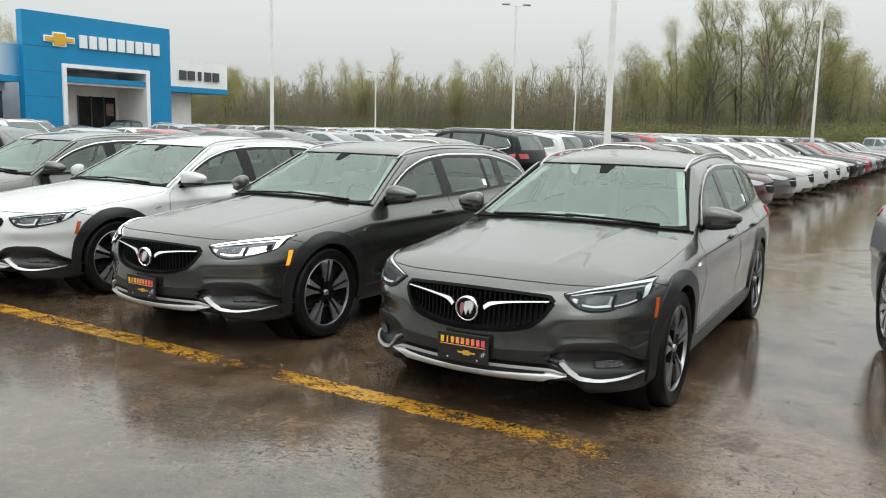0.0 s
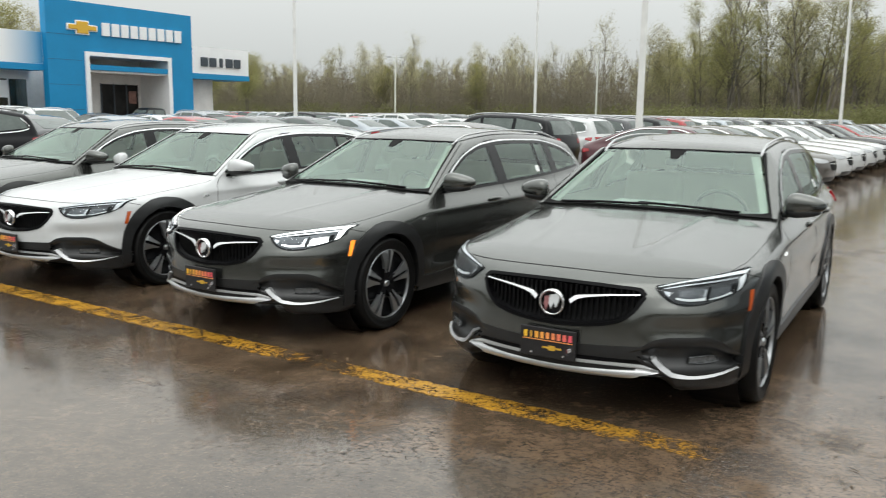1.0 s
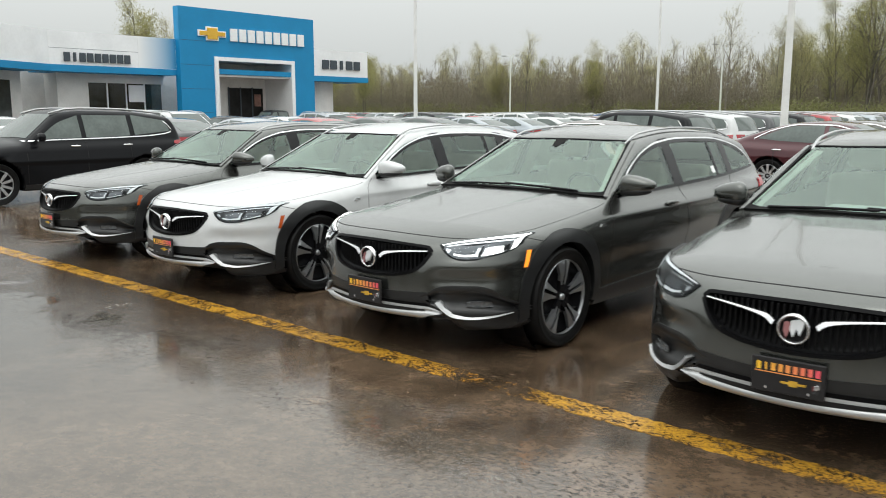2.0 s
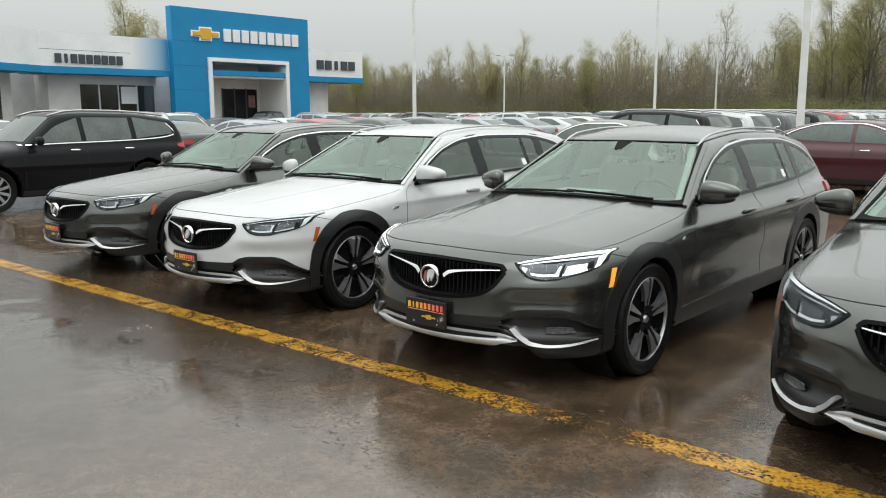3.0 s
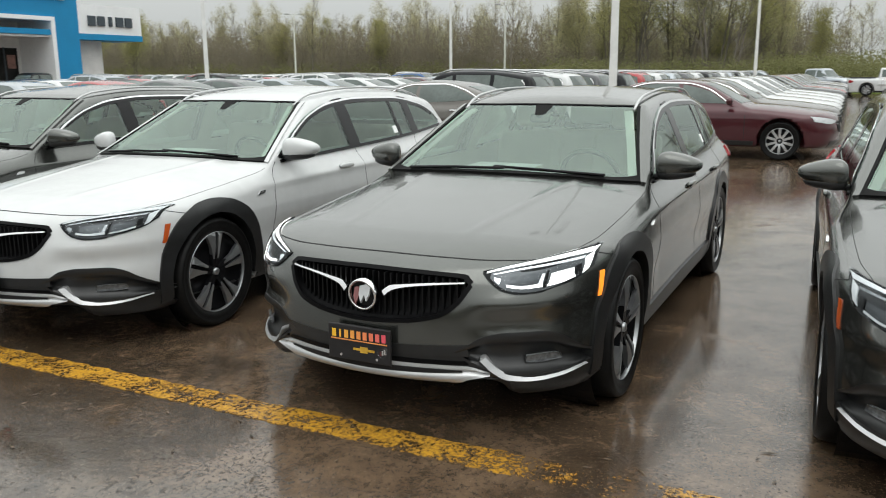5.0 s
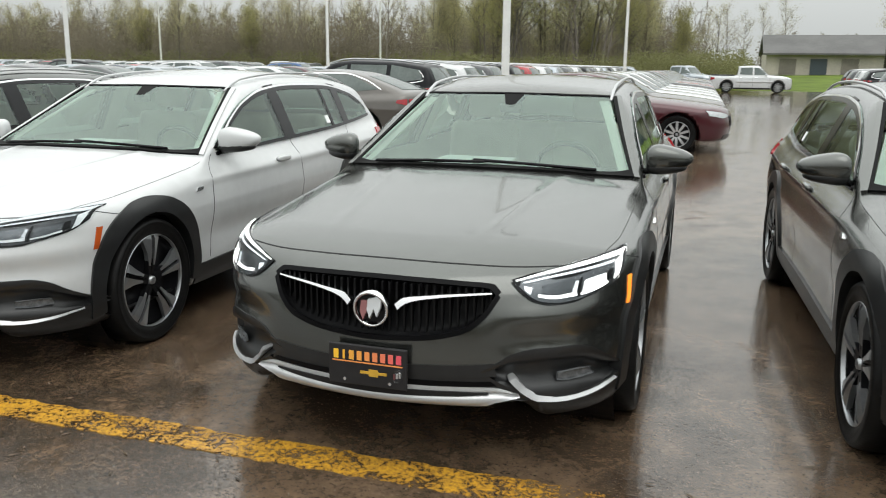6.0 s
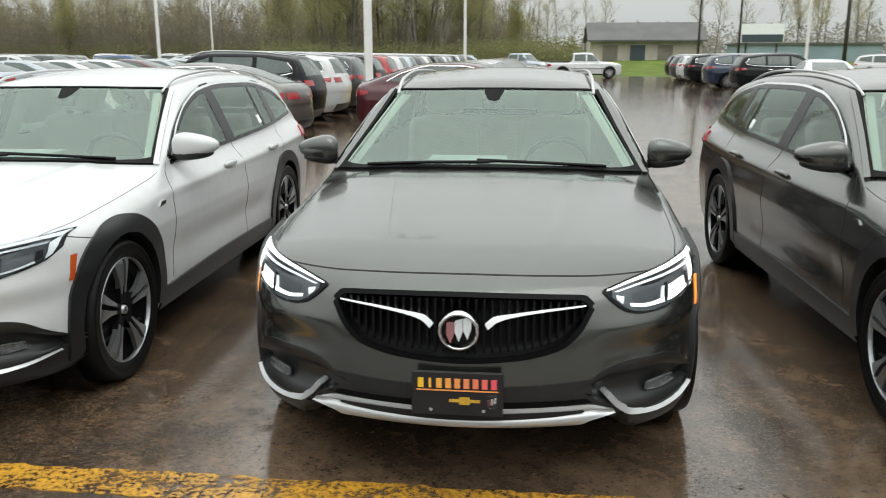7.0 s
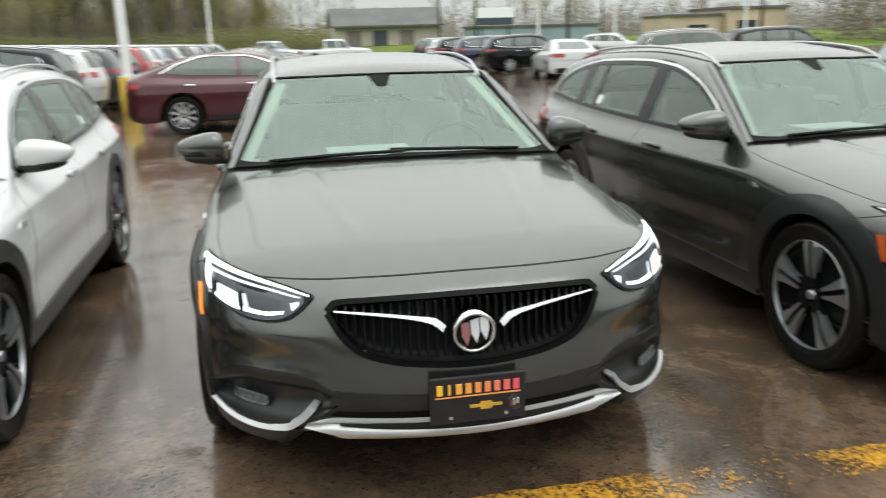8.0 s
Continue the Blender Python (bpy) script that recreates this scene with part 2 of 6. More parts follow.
GREY = paint("smoked_grey_paint", (0.101, 0.105, 0.098), 0.87, 0.235)
WHITE = paint("pearl_white_paint", (0.55, 0.56, 0.56), 0.0, 0.4)
SILVER = paint("silver_blue_paint", (0.33, 0.36, 0.39), 0.5, 0.35)
MAROON = paint("maroon_paint", (0.060, 0.009, 0.014), 0.25, 0.35)
BLACK = paint("black_paint", (0.004, 0.0045, 0.006), 0.0, 0.35, 0.2)
CHROME = mat("chrome", (0.82, 0.82, 0.83), 0.1, 1.0, bump=0.02)
SATIN = mat("satin_silver_trim", (0.50, 0.505, 0.51), 0.32, 0.5, spots=0.06, size=9)
CLADDING = mat("wet_black_cladding", (0.0155, 0.016, 0.0165), 0.34, spots=0.2, size=14, bump=0.08, bump_size=260, spec=0.48)
GLOSS_BLACK = mat("gloss_black_plastic", (0.006, 0.006, 0.007), 0.14, spots=0.2, spec=0.25)
BAR_BLACK = mat("gloss_grille_bar", (0.006, 0.006, 0.0065), 0.3, spots=0.2, size=20, spec=0.2)
FOG_LENS = mat("clear_fog_lens", (0.13, 0.135, 0.14), 0.15, spots=0.35, size=40, bump=0.4, bump_size=60)
ALLOY_BRIGHT = mat("bright_alloy", (0.62, 0.63, 0.64), 0.25, 0.7, spots=0.1, size=12)
MESH_BLACK = mat("grille_black", (0.004, 0.004, 0.0045), 0.4, spots=0.2, size=20, spec=0.08)
FRIT = mat("matte_black_border", (0.006, 0.006, 0.006), 0.5, spots=0.2, size=20, spec=0.06)
RUBBER = mat("wet_tyre_rubber", (0.007, 0.007, 0.007), 0.45, spots=0.3, size=20, bump=0.15, bump_size=120, spec=0.14)
ALLOY = mat("machined_alloy", (0.36, 0.37, 0.38), 0.3, 0.8, spots=0.1, size=12)
POCKET = mat("dark_wheel_paint", (0.008, 0.008, 0.009), 0.35, 0.0, spots=0.1, spec=0.12)
GLASS = glass("car_glass", (0.72, 0.85, 0.78), 2.1, 0.03, (0.86, 1.0, 0.93))
SIDE_GLASS = glass("side_glass", (0.68, 0.79, 0.74), 1.75, 0.02, (0.9, 1.0, 0.95))
LENS = glass("lamp_lens", (0.94, 0.96, 0.97), 1.13)
AMBER = mat("amber_lens", (0.42, 0.075, 0.014), 0.15, spots=0.1, size=40)
AMBER_LIT = mat("amber_lens_lit", (1.0, 0.30, 0.03), 0.2, emit=0.8)
LED = mat("lit_white_lamp", (1.0, 0.99, 0.96), 0.2, emit=1.7)
LED_BOWL = mat("lit_main_lamp", (1.0, 0.99, 0.97), 0.2, bump=0.5, bump_size=70, emit=0.8)
# one housing in two tones: the lamp's own light is put into the lighter
LIT_HOUSING = mat("lit_tone_lamp_housing", (0.10, 0.105, 0.11), 0.22, 0.9, spots=0.1, size=20)
UNLIT_HOUSING = mat("unlit_tone_lamp_housing", (0.035, 0.037, 0.039), 0.25, 0.7, spots=0.2, size=30)
LED_DIM = mat("lit_lamp_bowl", (0.80, 0.83, 0.86), 0.15, 0.6, emit=0.55)
BADGE_RED = mat("badge_red", (0.24, 0.10, 0.10), 0.25, 0.6)
LIGHT_BAR = mat("white_light_guide", (0.72, 0.74, 0.75), 0.12, spots=0.1)
REFLECTOR = mat("lamp_reflector", (0.30, 0.31, 0.32), 0.12, 1.0, bump=0.3, bump_size=40)
DULL_REFLECTOR = mat("unlit_reflector", (0.09, 0.095, 0.10), 0.2, 1.0, bump=0.3, bump_size=40)
LAMP_DARK = mat("lamp_housing", (0.006, 0.0065, 0.007), 0.25, 0.0, spots=0.2, size=20, spec=0.15)
RED_LENS = mat("red_tail_lens", (0.33, 0.008, 0.014), 0.16, coat=0.6, spots=0.15, size=20)
SEAM = mat("panel_gap", (0.006, 0.006, 0.006), 0.8, spots=0.2)
CLOTH = mat("beige_seat", (0.60, 0.58, 0.50), 0.8, spots=0.1, size=6, bump=0.2, bump_size=200)
DASH = mat("shaded_dashboard", (0.11, 0.11, 0.10), 0.6, spots=0.15, bump=0.15, bump_size=250)
LINER = mat("pale_headliner", (0.66, 0.66, 0.61), 0.9, spots=0.06)
PAPER = mat("white_paper", (0.85, 0.86, 0.85), 0.7, spots=0.03)
PLATE_BLACK = mat("plate_black", (0.014, 0.013, 0.014), 0.3, spots=0.2, size=30)
GOLD = mat("gold_badge", (0.75, 0.45, 0.06), 0.25, 0.4, spots=0.12, size=30)
LETTERS = [mat("plate_letter", (0.9 - 0.012 * i, 0.52 - 0.052 * i, 0.04 + 0.012 * i), 0.35) for i in range(9)]
BLACK.node_tree.nodes["Principled BSDF"].inputs["Specular IOR Level"].default_value = 0.12

# ---- the wagon: its surface, from smooth curves (metres behind the nose, and up) ----
HOOD = curve((-0.2, 0.74), (0.1, 0.79), (0.4, 0.862), (0.8, 0.915), (1.2, 0.962), (1.6, 1.0), (3.0, 1.02), (5.2, 1.05))
NOSE = curve((0.15, 0.2), (0.24, 0.075), (0.33, 0.035), (0.45, 0.022), (0.56, 0.028), (0.64, 0.045), (0.7, 0.066), (0.75, 0.1), (0.8, 0.17), (0.86, 0.34), (0.95, 0.8))
TAIL = curve((0.15, 4.72), (0.35, 4.9), (0.6, 4.965), (0.8, 4.95), (1.0, 4.88), (1.2, 4.7))
SIDE = curve((0.15, 0.85), (0.3, 0.895), (0.5, 0.915), (0.66, 0.925), (0.8, 0.912), (0.92, 0.885), (1.0, 0.845), (1.1, 0.78))
WAIST = curve((0.0, -0.03), (1.0, 0.0), (2.2, 0.0), (3.4, 0.0), (4.3, -0.03), (5.0, -0.09))
ROOF = curve((1.9, 1.27), (2.25, 1.372), (2.6, 1.432), (3.1, 1.468), (3.8, 1.448), (4.4, 1.378), (4.75, 1.305))
CABIN = curve((0.9, 0.84), (1.0, 0.815), (1.15, 0.75), (1.3, 0.68), (1.4, 0.615), (1.5, 0.53))
HUB_Z, AXLES, TYRE_R = 0.35, (0.975, 3.81), 0.345


def bow(x):
    return 0.42 * x**2 + 0.8 * np.abs(x) ** 10


def lower(p):
    x, y, z = np.abs(p[:, 0]), p[:, 1], p[:, 2]
    # a shoulder under each lamp and a hollow below it
    fold = (0.013 * np.exp(-((z - 0.625) / 0.04) ** 2) - 0.017 * np.exp(-((z - 0.535) / 0.05) ** 2)) * np.clip((x - 0.40) / 0.2, 0, 1) ** 2 * (3 - 2 * np.clip((x - 0.40) / 0.2, 0, 1))
    # the chin tucks in behind the skid lip
    tuck = 0.32 * np.clip((0.305 - z) / 0.12, 0, 1) * np.clip((0.60 - x) / 0.1, 0, 1)
    ridge = 0.0035 * np.exp(-((x - 0.26 - 0.13 * y) / 0.03) ** 2) * np.clip((y - 0.3) / 0.3, 0, 1)
    f = smax(z - HOOD(y) - ridge + 0.05 * (x / 0.85) ** 2 + 0.05 * (x / 0.85) ** 6, NOSE(z) + bow(x) - fold + tuck - y, 0.05)
    crease = 0.010 * np.exp(-((z - 0.835 - 0.012 * (y - 1.4)) / 0.03) ** 2) * np.clip((y - 1.3) / 0.5, 0, 1)
    scoop = 0.018 * np.exp(-((z - 0.5) / 0.09) ** 2) * np.clip((y - 1.3) / 0.4, 0, 1) * np.clip((3.4 - y) / 0.4, 0, 1)
    f = smax(f, x - SIDE(z) - WAIST(y) - crease + scoop, 0.06)
    f = smax(f, y - TAIL(z) + 0.22 * x**2 + 0.5 * x**8, 0.06)
    return smax(f, 0.2 - z, 0.05)


def cabin(p):
    x, y, z = np.abs(p[:, 0]), p[:, 1], p[:, 2]
    screen = (z - 0.955) * 0.8966 - (y - 1.5 - 0.24 * x**2) * 0.4428
    f = smax(z - ROOF(y) + 0.10 * x**2 + 0.25 * x**6, (x - CABIN(z) - 1.4 * WAIST(y)) * 0.9, 0.05)
    f = smax(f, screen, 0.022)
    f = smax(f, (y - 4.9 + 0.16 * x**2) * 0.75 + (z - 1.0) * 0.66, 0.05)
    return smax(f, 0.7 - z, 0.02)


def wagon(p):
    f = smin(lower(p), cabin(p), 0.05)
    x = np.abs(p[:, 0])
    for ay in AXLES:
        r = np.hypot(p[:, 1] - ay, p[:, 2] - HUB_Z)
        f = np.maximum(f, -np.maximum(r - 0.405, 0.58 - x))
    return f


def smooth_wagon(p):
    return smin(lower(p), cabin(p), 0.05)


def inside(poly, a, b):
    """Which of the points (a, b) lie in a polygon."""
    poly = np.array(poly)
    c = np.zeros(len(a), bool)
    for (x1, y1), (x2, y2) in zip(poly, np.roll(poly, -1, 0)):
        c ^= ((y1 > b) != (y2 > b)) & (a < (x2 - x1) * (b - y1) / (y2 - y1 + 1e-12) + x1)
    return c


SILL = [(1.78, 0.980), (2.6, 1.0), (3.4, 1.025), (4.0, 1.05), (4.57, 1.085)]
HEAD = [(1.78, 0.995), (2.055, 1.143), (2.335, 1.258), (2.68, 1.330), (3.1, 1.356), (3.7, 1.346), (4.2, 1.282), (4.46, 1.195), (4.57, 1.11)]
sill_z, head_z = curve(*SILL), curve(*HEAD)


def pane_lines(y0, y1, inset=0.0, lean=0.0):
    """The lower and upper line of a side pane between two places along the car."""
    lo = [(y, float(sill_z(y)) + inset) for y in np.linspace(y0, y1, 7)]
    hi = [(y, float(head_z(y)) - inset) for y in np.linspace(y0 + lean, y1 + lean, 7)]
    return lo, hi


def wheel(parent, at, side, spokes=5, r=TYRE_R, style="split", n=44):
    """An alloy wheel whose outer face looks along +x for side 1; its axle stands at the place given."""
    split = style == "split"
    rim_r = r * (0.735 if split else 0.685)
    turn = Matrix.Translation(at) @ Matrix.Diagonal((side, 1, 1, 1))

    def put(name, bm, material, par, label="", smooth=True):
        bm.transform(turn)
        return part(name, bm, material, par, label, smooth)

    def blade(bm, a0, rows):
        """A bar that runs out from the hub: rows of (radius, offset across, half width, face depth, twist)."""
        t, out = Vector((0, -math.sin(a0), math.cos(a0))), Vector((0, math.cos(a0), math.sin(a0)))
        vs = []
        for rr, off, w, x, twist in rows:
            mid = out * rr + t * off
            vs.append([bm.verts.new(mid + t * q * w + Vector((x + (twist * q if not lo else -0.03), 0, 0))) for q, lo in ((-1, 0), (1, 0), (0.8, 1), (-0.8, 1))])
        for p, q in zip(vs, vs[1:]):
            for i in range(4):
                bm.faces.new((p[i], p[(i + 1) % 4], q[(i + 1) % 4], q[i]))
        bm.faces.new(vs[-1]), bm.faces.new(vs[0])
    body = put("wheel", lathe([(0.02, -0.045), (rim_r * 0.5, -0.06), (rim_r * 0.9, -0.075), (rim_r * 0.955, -0.03), (rim_r * 0.96, -0.2), (rim_r * 0.9, -0.2)], n), POCKET, parent, "dark painted alloy wheel")
    put("tyre", lathe([(rim_r * 0.97, -0.2), (r * 0.9, -0.22), (r * 0.985, -0.2), (r, -0.17), (r, -0.05), (r * 0.985, -0.015), (r * 0.955, 0.0), (r * 0.92, 0.005), (r * 0.915, 0.003), (r * 0.85, 0.005), (r * 0.80, 0.0), (rim_r * 1.012, -0.009), (rim_r * 0.97, -0.03)], n), RUBBER, body, "wet black tyre")
    lip = 0.992 if split else 0.97
    put("rim", lathe([(rim_r * 1.012, -0.011), (rim_r * 1.0, -0.004), (rim_r * lip, -0.007), (rim_r * (lip - 0.015), -0.03)], n), ALLOY, body)
    for k in range(spokes):
        a0 = 2 * math.pi * k / spokes + 0.3
        for d in ((-1, 1) if split else (0,)):
            bm = bmesh.new()
            if split:
                blade(bm, a0, ((rim_r * 0.33, d * 0.017, 0.006, -0.016, 0.0), (rim_r * 0.62, d * 0.026, 0.0145, -0.008, -0.004 * d), (rim_r * 0.9, d * 0.041, 0.0275 + 0.004 * d, -0.007, -0.006 * d), (rim_r * 0.985, d * 0.045, 0.033 + 0.005 * d, -0.012, -0.004 * d)))
                root = bmesh.new()
                blade(root, a0, ((0.03, d * 0.012, 0.012, -0.024, 0.0), (rim_r * 0.4, d * 0.018, 0.0125, -0.018, 0.0), (rim_r * 0.7, d * 0.012, 0.011, -0.02, 0.0), (rim_r * 0.97, d * 0.016, 0.012, -0.024, 0.0)))
                put("spoke_root", root, POCKET, body, smooth=False)
            else:
                blade(bm, a0, ((0.05, 0, 0.02, -0.015, 0), (rim_r * 0.55, 0, 0.022, -0.006, 0), (rim_r * 0.97, 0, 0.025, -0.006, 0)))
            put("spoke", bm, ALLOY if split else ALLOY_BRIGHT, body, smooth=False)
    put("hub_cap", lathe([(0.001, -0.010), (0.016, -0.011), (0.022, -0.015), (0.026, -0.035)], 16), ALLOY, body)
    return body


def ball(c, s, power=1.0, shear=0.0, n=16, taper=0.0):
    """A rounded lump, squarer for powers below one."""
    bm = bmesh.new()
    bmesh.ops.create_uvsphere(bm, u_segments=n, v_segments=n * 2 // 3, radius=1)
    for v in bm.verts:
        q = Vector([math.copysign(abs(t) ** power, t) for t in v.co])
        q.z *= 1 - taper * q.x
        v.co = Vector((c[0] + q.x * s[0], c[1] + q.y * s[1] + shear * q.x * s[0], c[2] + q.z * s[2]))
    return bm


GRILLE_LOW = [(-0.452, 0.698), (-0.405, 0.622), (-0.335, 0.571), (-0.19, 0.541), (0, 0.531), (0.19, 0.541), (0.335, 0.571), (0.405, 0.622), (0.452, 0.698)]
GRILLE_HIGH = [(-0.452, 0.706), (-0.42, 0.732), (-0.32, 0.739), (-0.18, 0.745), (0, 0.748), (0.18, 0.745), (0.32, 0.739), (0.42, 0.732), (0.452, 0.706)]
POD_LOW = [(0.47, 0.375), (0.53, 0.335), (0.6, 0.30), (0.7, 0.30), (0.80, 0.305), (0.865, 0.315), (0.893, 0.328)]
POD_HIGH = [(0.40, 0.425), (0.455, 0.452), (0.51, 0.488), (0.60, 0.503), (0.71, 0.503), (0.77, 0.485), (0.83, 0.42), (0.893, 0.336)]


def snap(P, m, poly, axis, reach=0.0125):
    """Draw the grid's points that lie near an outline onto it, so that an opening has a clean edge."""
    i, j = (0, 2) if axis == "y" else (1, 2)
    k = np.flatnonzero(m)
    a = np.stack([np.abs(P[k, 0]) if axis == "y" else P[k, i], P[k, j]], 1)
    side = np.sign(P[k, 0])
    best, goal = np.full(len(k), 9.0), a.copy()
    q = np.array(poly, float)
    for s0, s1 in zip(q, np.roll(q, -1, 0)):
        d = s1 - s0
        t = np.clip(((a - s0) @ d) / max(d @ d, 1e-9), 0, 1)[:, None]
        c = s0 + t * d
        r = np.linalg.norm(a - c, axis=1)
        near = r < best
        best[near], goal[near] = r[near], c[near]
    ok = best < reach
    k, goal, side = k[ok], goal[ok], side[ok]
    if axis == "y":
        P[k] = meet(smooth_wagon, "y", goal[:, 0] * side, goal[:, 1])
    else:
        h = meet(smooth_wagon, "x", goal[:, 0], goal[:, 1], 1)
        h[:, 0] *= side
        P[k] = h


def make_wagon(name, label, body_paint, lit=False):
    car = empty(name, label, "car", "wagons in the front row")
    P, Q, N = skin(wagon, (-1.0, -0.1, 0.14), (1.0, 5.1, 1.52), 0.021)
    front = (P[:, 1] < 1.0) & (N[:, 1] < -0.15) & (P[:, 2] > 0.27)
    snap(P, front, [(a, b) for a, b in GRILLE_LOW if a >= 0] + [(a, b) for a, b in GRILLE_HIGH[::-1] if a >= 0], "y")
    snap(P, front, POD_LOW + POD_HIGH[::-1], "y")
    snap(P, (np.abs(P[:, 0]) > 0.5) & (np.abs(N[:, 0]) > 0.5) & (P[:, 2] > 0.9), [(y, z) for y, z in SILL] + [(y, z) for y, z in HEAD[::-1]], "x")
    c = P[Q].mean(1)
    n = N[Q].mean(1)
    ax = np.abs(c[:, 0])
    # openings: screen, side panes, tailgate pane
    poly = [(y, z) for y, z in SILL] + [(y, z) for y, z in HEAD[::-1]]
    hole = inside(poly, c[:, 1], c[:, 2]) & (ax > 0.5) & (np.abs(n[:, 0]) > 0.5)
    hole &= ~((c[:, 1] > 2.74) & (c[:, 1] < 2.86)) & ~((c[:, 1] > 3.86) & (c[:, 1] < 3.97))
    screen = (c[:, 2] > 0.985) & (c[:, 2] < 1.352) & (c[:, 1] < 2.45) & (n[:, 1] < -0.25) & (c[:, 1] > 1.45) & (ax < 0.768 - 0.53 * (c[:, 2] - 1.0)) & (cabin(c) < 0.02)
    back = (n[:, 1] > 0.3) & (c[:, 2] > 1.08) & (c[:, 2] < 1.27) & (ax < 0.62)
    nose = (c[:, 1] < 1.0) & (n[:, 1] < -0.1)
    cut = np.zeros(len(c), bool)
    for poly, xx in ((GRILLE_LOW + GRILLE_HIGH[::-1], c[:, 0]), (POD_LOW + POD_HIGH[::-1], ax)):
        cut |= nose & inside(poly, xx, c[:, 2])
    keep = ~(hole | screen | back | cut)
    y, z = c[:, 1], c[:, 2]
    low = smooth_wagon(c) > -0.02
    sets = {
        "hood": low & (z > 0.79) & (y < 1.52 + 0.1 * ax) & (n[:, 2] > 0.4) & (ax < 0.70 + 0.06 * (y > 0.6)),
        "roof": low & (z > 1.34) & (n[:, 2] > 0.5) & (ax < 0.56),
        "tailgate": low & (y > 4.3) & (n[:, 1] > 0.35) & (ax < 0.7) & (z > 0.62),
        "rear_bumper": low & (y > 4.3) & (z <= 0.62),
        "front_bumper": low & (y < 0.62) & (z < 0.8),
    }
    for s, nm in ((1, "left"), (-1, "right")):
        on = low & (c[:, 0] * s > 0.5) & (z < 0.99) & (z > 0.3)
        sets["front_door" + ("" if s > 0 else ".001")] = on & (y > 1.56) & (y < 2.78)
        sets["rear_door" + ("" if s > 0 else ".001")] = on & (y >= 2.78) & (y < 3.78) & (np.hypot(y - AXLES[1], z - HUB_Z) > 0.5)
        sets["fender" + ("" if s > 0 else ".001")] = on & (y >= 0.62) & (y <= 1.56)
    left = keep.copy()
    sets = {"lower_bumper": low & (y < 0.95) & (z < 0.43 - 0.095 * np.clip((ax - 0.56) / 0.26, 0, 1)) & (n[:, 1] < 0.2), **sets}
    for nm, m in list(sets.items()) + [("body", None)]:
        m = left if m is None else (m & left)
        if not m.any():
            continue
        left = left & ~m
        q = Q[m]
        used = np.unique(q)
        re = np.zeros(len(P), int)
        re[used] = np.arange(len(used))
        link(nm.split(".")[0], P[used], re[q], CLADDING if nm == "lower_bumper" else body_paint, car, normals=N[used])
    F = smooth_wagon
    S = lambda *a, **k: shell(a[0], F, *a[1:], **k)
    # glass
    S("windscreen", "z", [(-0.765, 1.66), (-0.5, 1.56), (0, 1.50), (0.5, 1.56), (0.765, 1.66)], [(-0.555, 2.36), (-0.3, 2.325), (0, 2.31), (0.3, 2.325), (0.555, 2.36)], 0.008, GLASS, car, "clear laminated windscreen, rain-wet", n=30, m=16, deep=0.002)
    S("screen_border", "z", [(-0.79, 1.66), (-0.5, 1.545), (0, 1.485), (0.5, 1.545), (0.79, 1.66)], [(-0.757, 1.71), (-0.68, 1.655), (-0.5, 1.588), (0, 1.528), (0.5, 1.588), (0.68, 1.655), (0.757, 1.71)], 0.012, FRIT, car, n=30, m=4, deep=0.002)
    S("screen_border", "z", [(-0.575, 2.360), (-0.3, 2.313), (0, 2.298), (0.3, 2.313), (0.575, 2.360)], [(-0.575, 2.375), (-0.3, 2.325), (0, 2.31), (0.3, 2.325), (0.575, 2.375)], 0.012, FRIT, car, n=24, m=4, deep=0.002)
    for s in (1, -1):
        S("screen_border", "z", [(s * 0.787, 1.655), (s * 0.692, 2.0), (s * 0.599, 2.385)], [(s * 0.766, 1.66), (s * 0.673, 2.0), (s * 0.578, 2.36)], 0.012, FRIT, car, n=18, m=4, deep=0.002)
        S("pillar_cover", "z", [(s * 0.812, 1.66), (s * 0.717, 2.005), (s * 0.622, 2.395)], [(s * 0.784, 1.655), (s * 0.689, 2.0), (s * 0.596, 2.385)], 0.0135, body_paint, car, n=24, m=4, deep=0.004)
    S("mirror_mount", "z", [(-0.062, 2.30), (0, 2.298), (0.062, 2.30)], [(-0.03, 2.185), (0, 2.178), (0.03, 2.185)], 0.0095, FRIT, car, "dark mirror mount behind the glass", n=8, m=6, deep=0.02)
    S("rear_pane", "y", [(-0.64, 1.06), (0.64, 1.06)], [(-0.56, 1.29), (0.56, 1.29)], 0.006, SIDE_GLASS, car, n=16, m=6, sign=-1, deep=0.002)
    for s in (1, -1):
        for y0, y1, lean in ((1.80, 2.73, 0.0), (2.87, 3.60, 0.0), (3.63, 3.86, 0.0), (3.97, 4.55, 0.0)):
            lo, hi = pane_lines(y0, y1, -0.012, lean)
            S("side_pane", "x", lo, hi, 0.004, SIDE_GLASS, car, "tinted side glass", n=16, m=7, sign=s, deep=0.002)
        lo, hi = pane_lines(2.72, 2.88, -0.02)
        S("door_pillar", "x", lo, hi, 0.006, GLOSS_BLACK, car, "gloss black pillar cover", n=4, m=7, sign=s)
        lo, hi = pane_lines(3.595, 3.635, -0.01)
        S("pane_bar", "x", lo, hi, 0.007, GLOSS_BLACK, car, n=3, m=7, sign=s)
        lo, hi = pane_lines(3.85, 3.985, -0.02)
        S("door_pillar", "x", lo, hi, 0.006, GLOSS_BLACK, car, n=4, m=7, sign=s)
        arc = [(1.865, 1.024)] + [(a + (0.012 if a < 2.3 else 0.008 if a < 2.5 else 0), b) for a, b in HEAD[1:]]
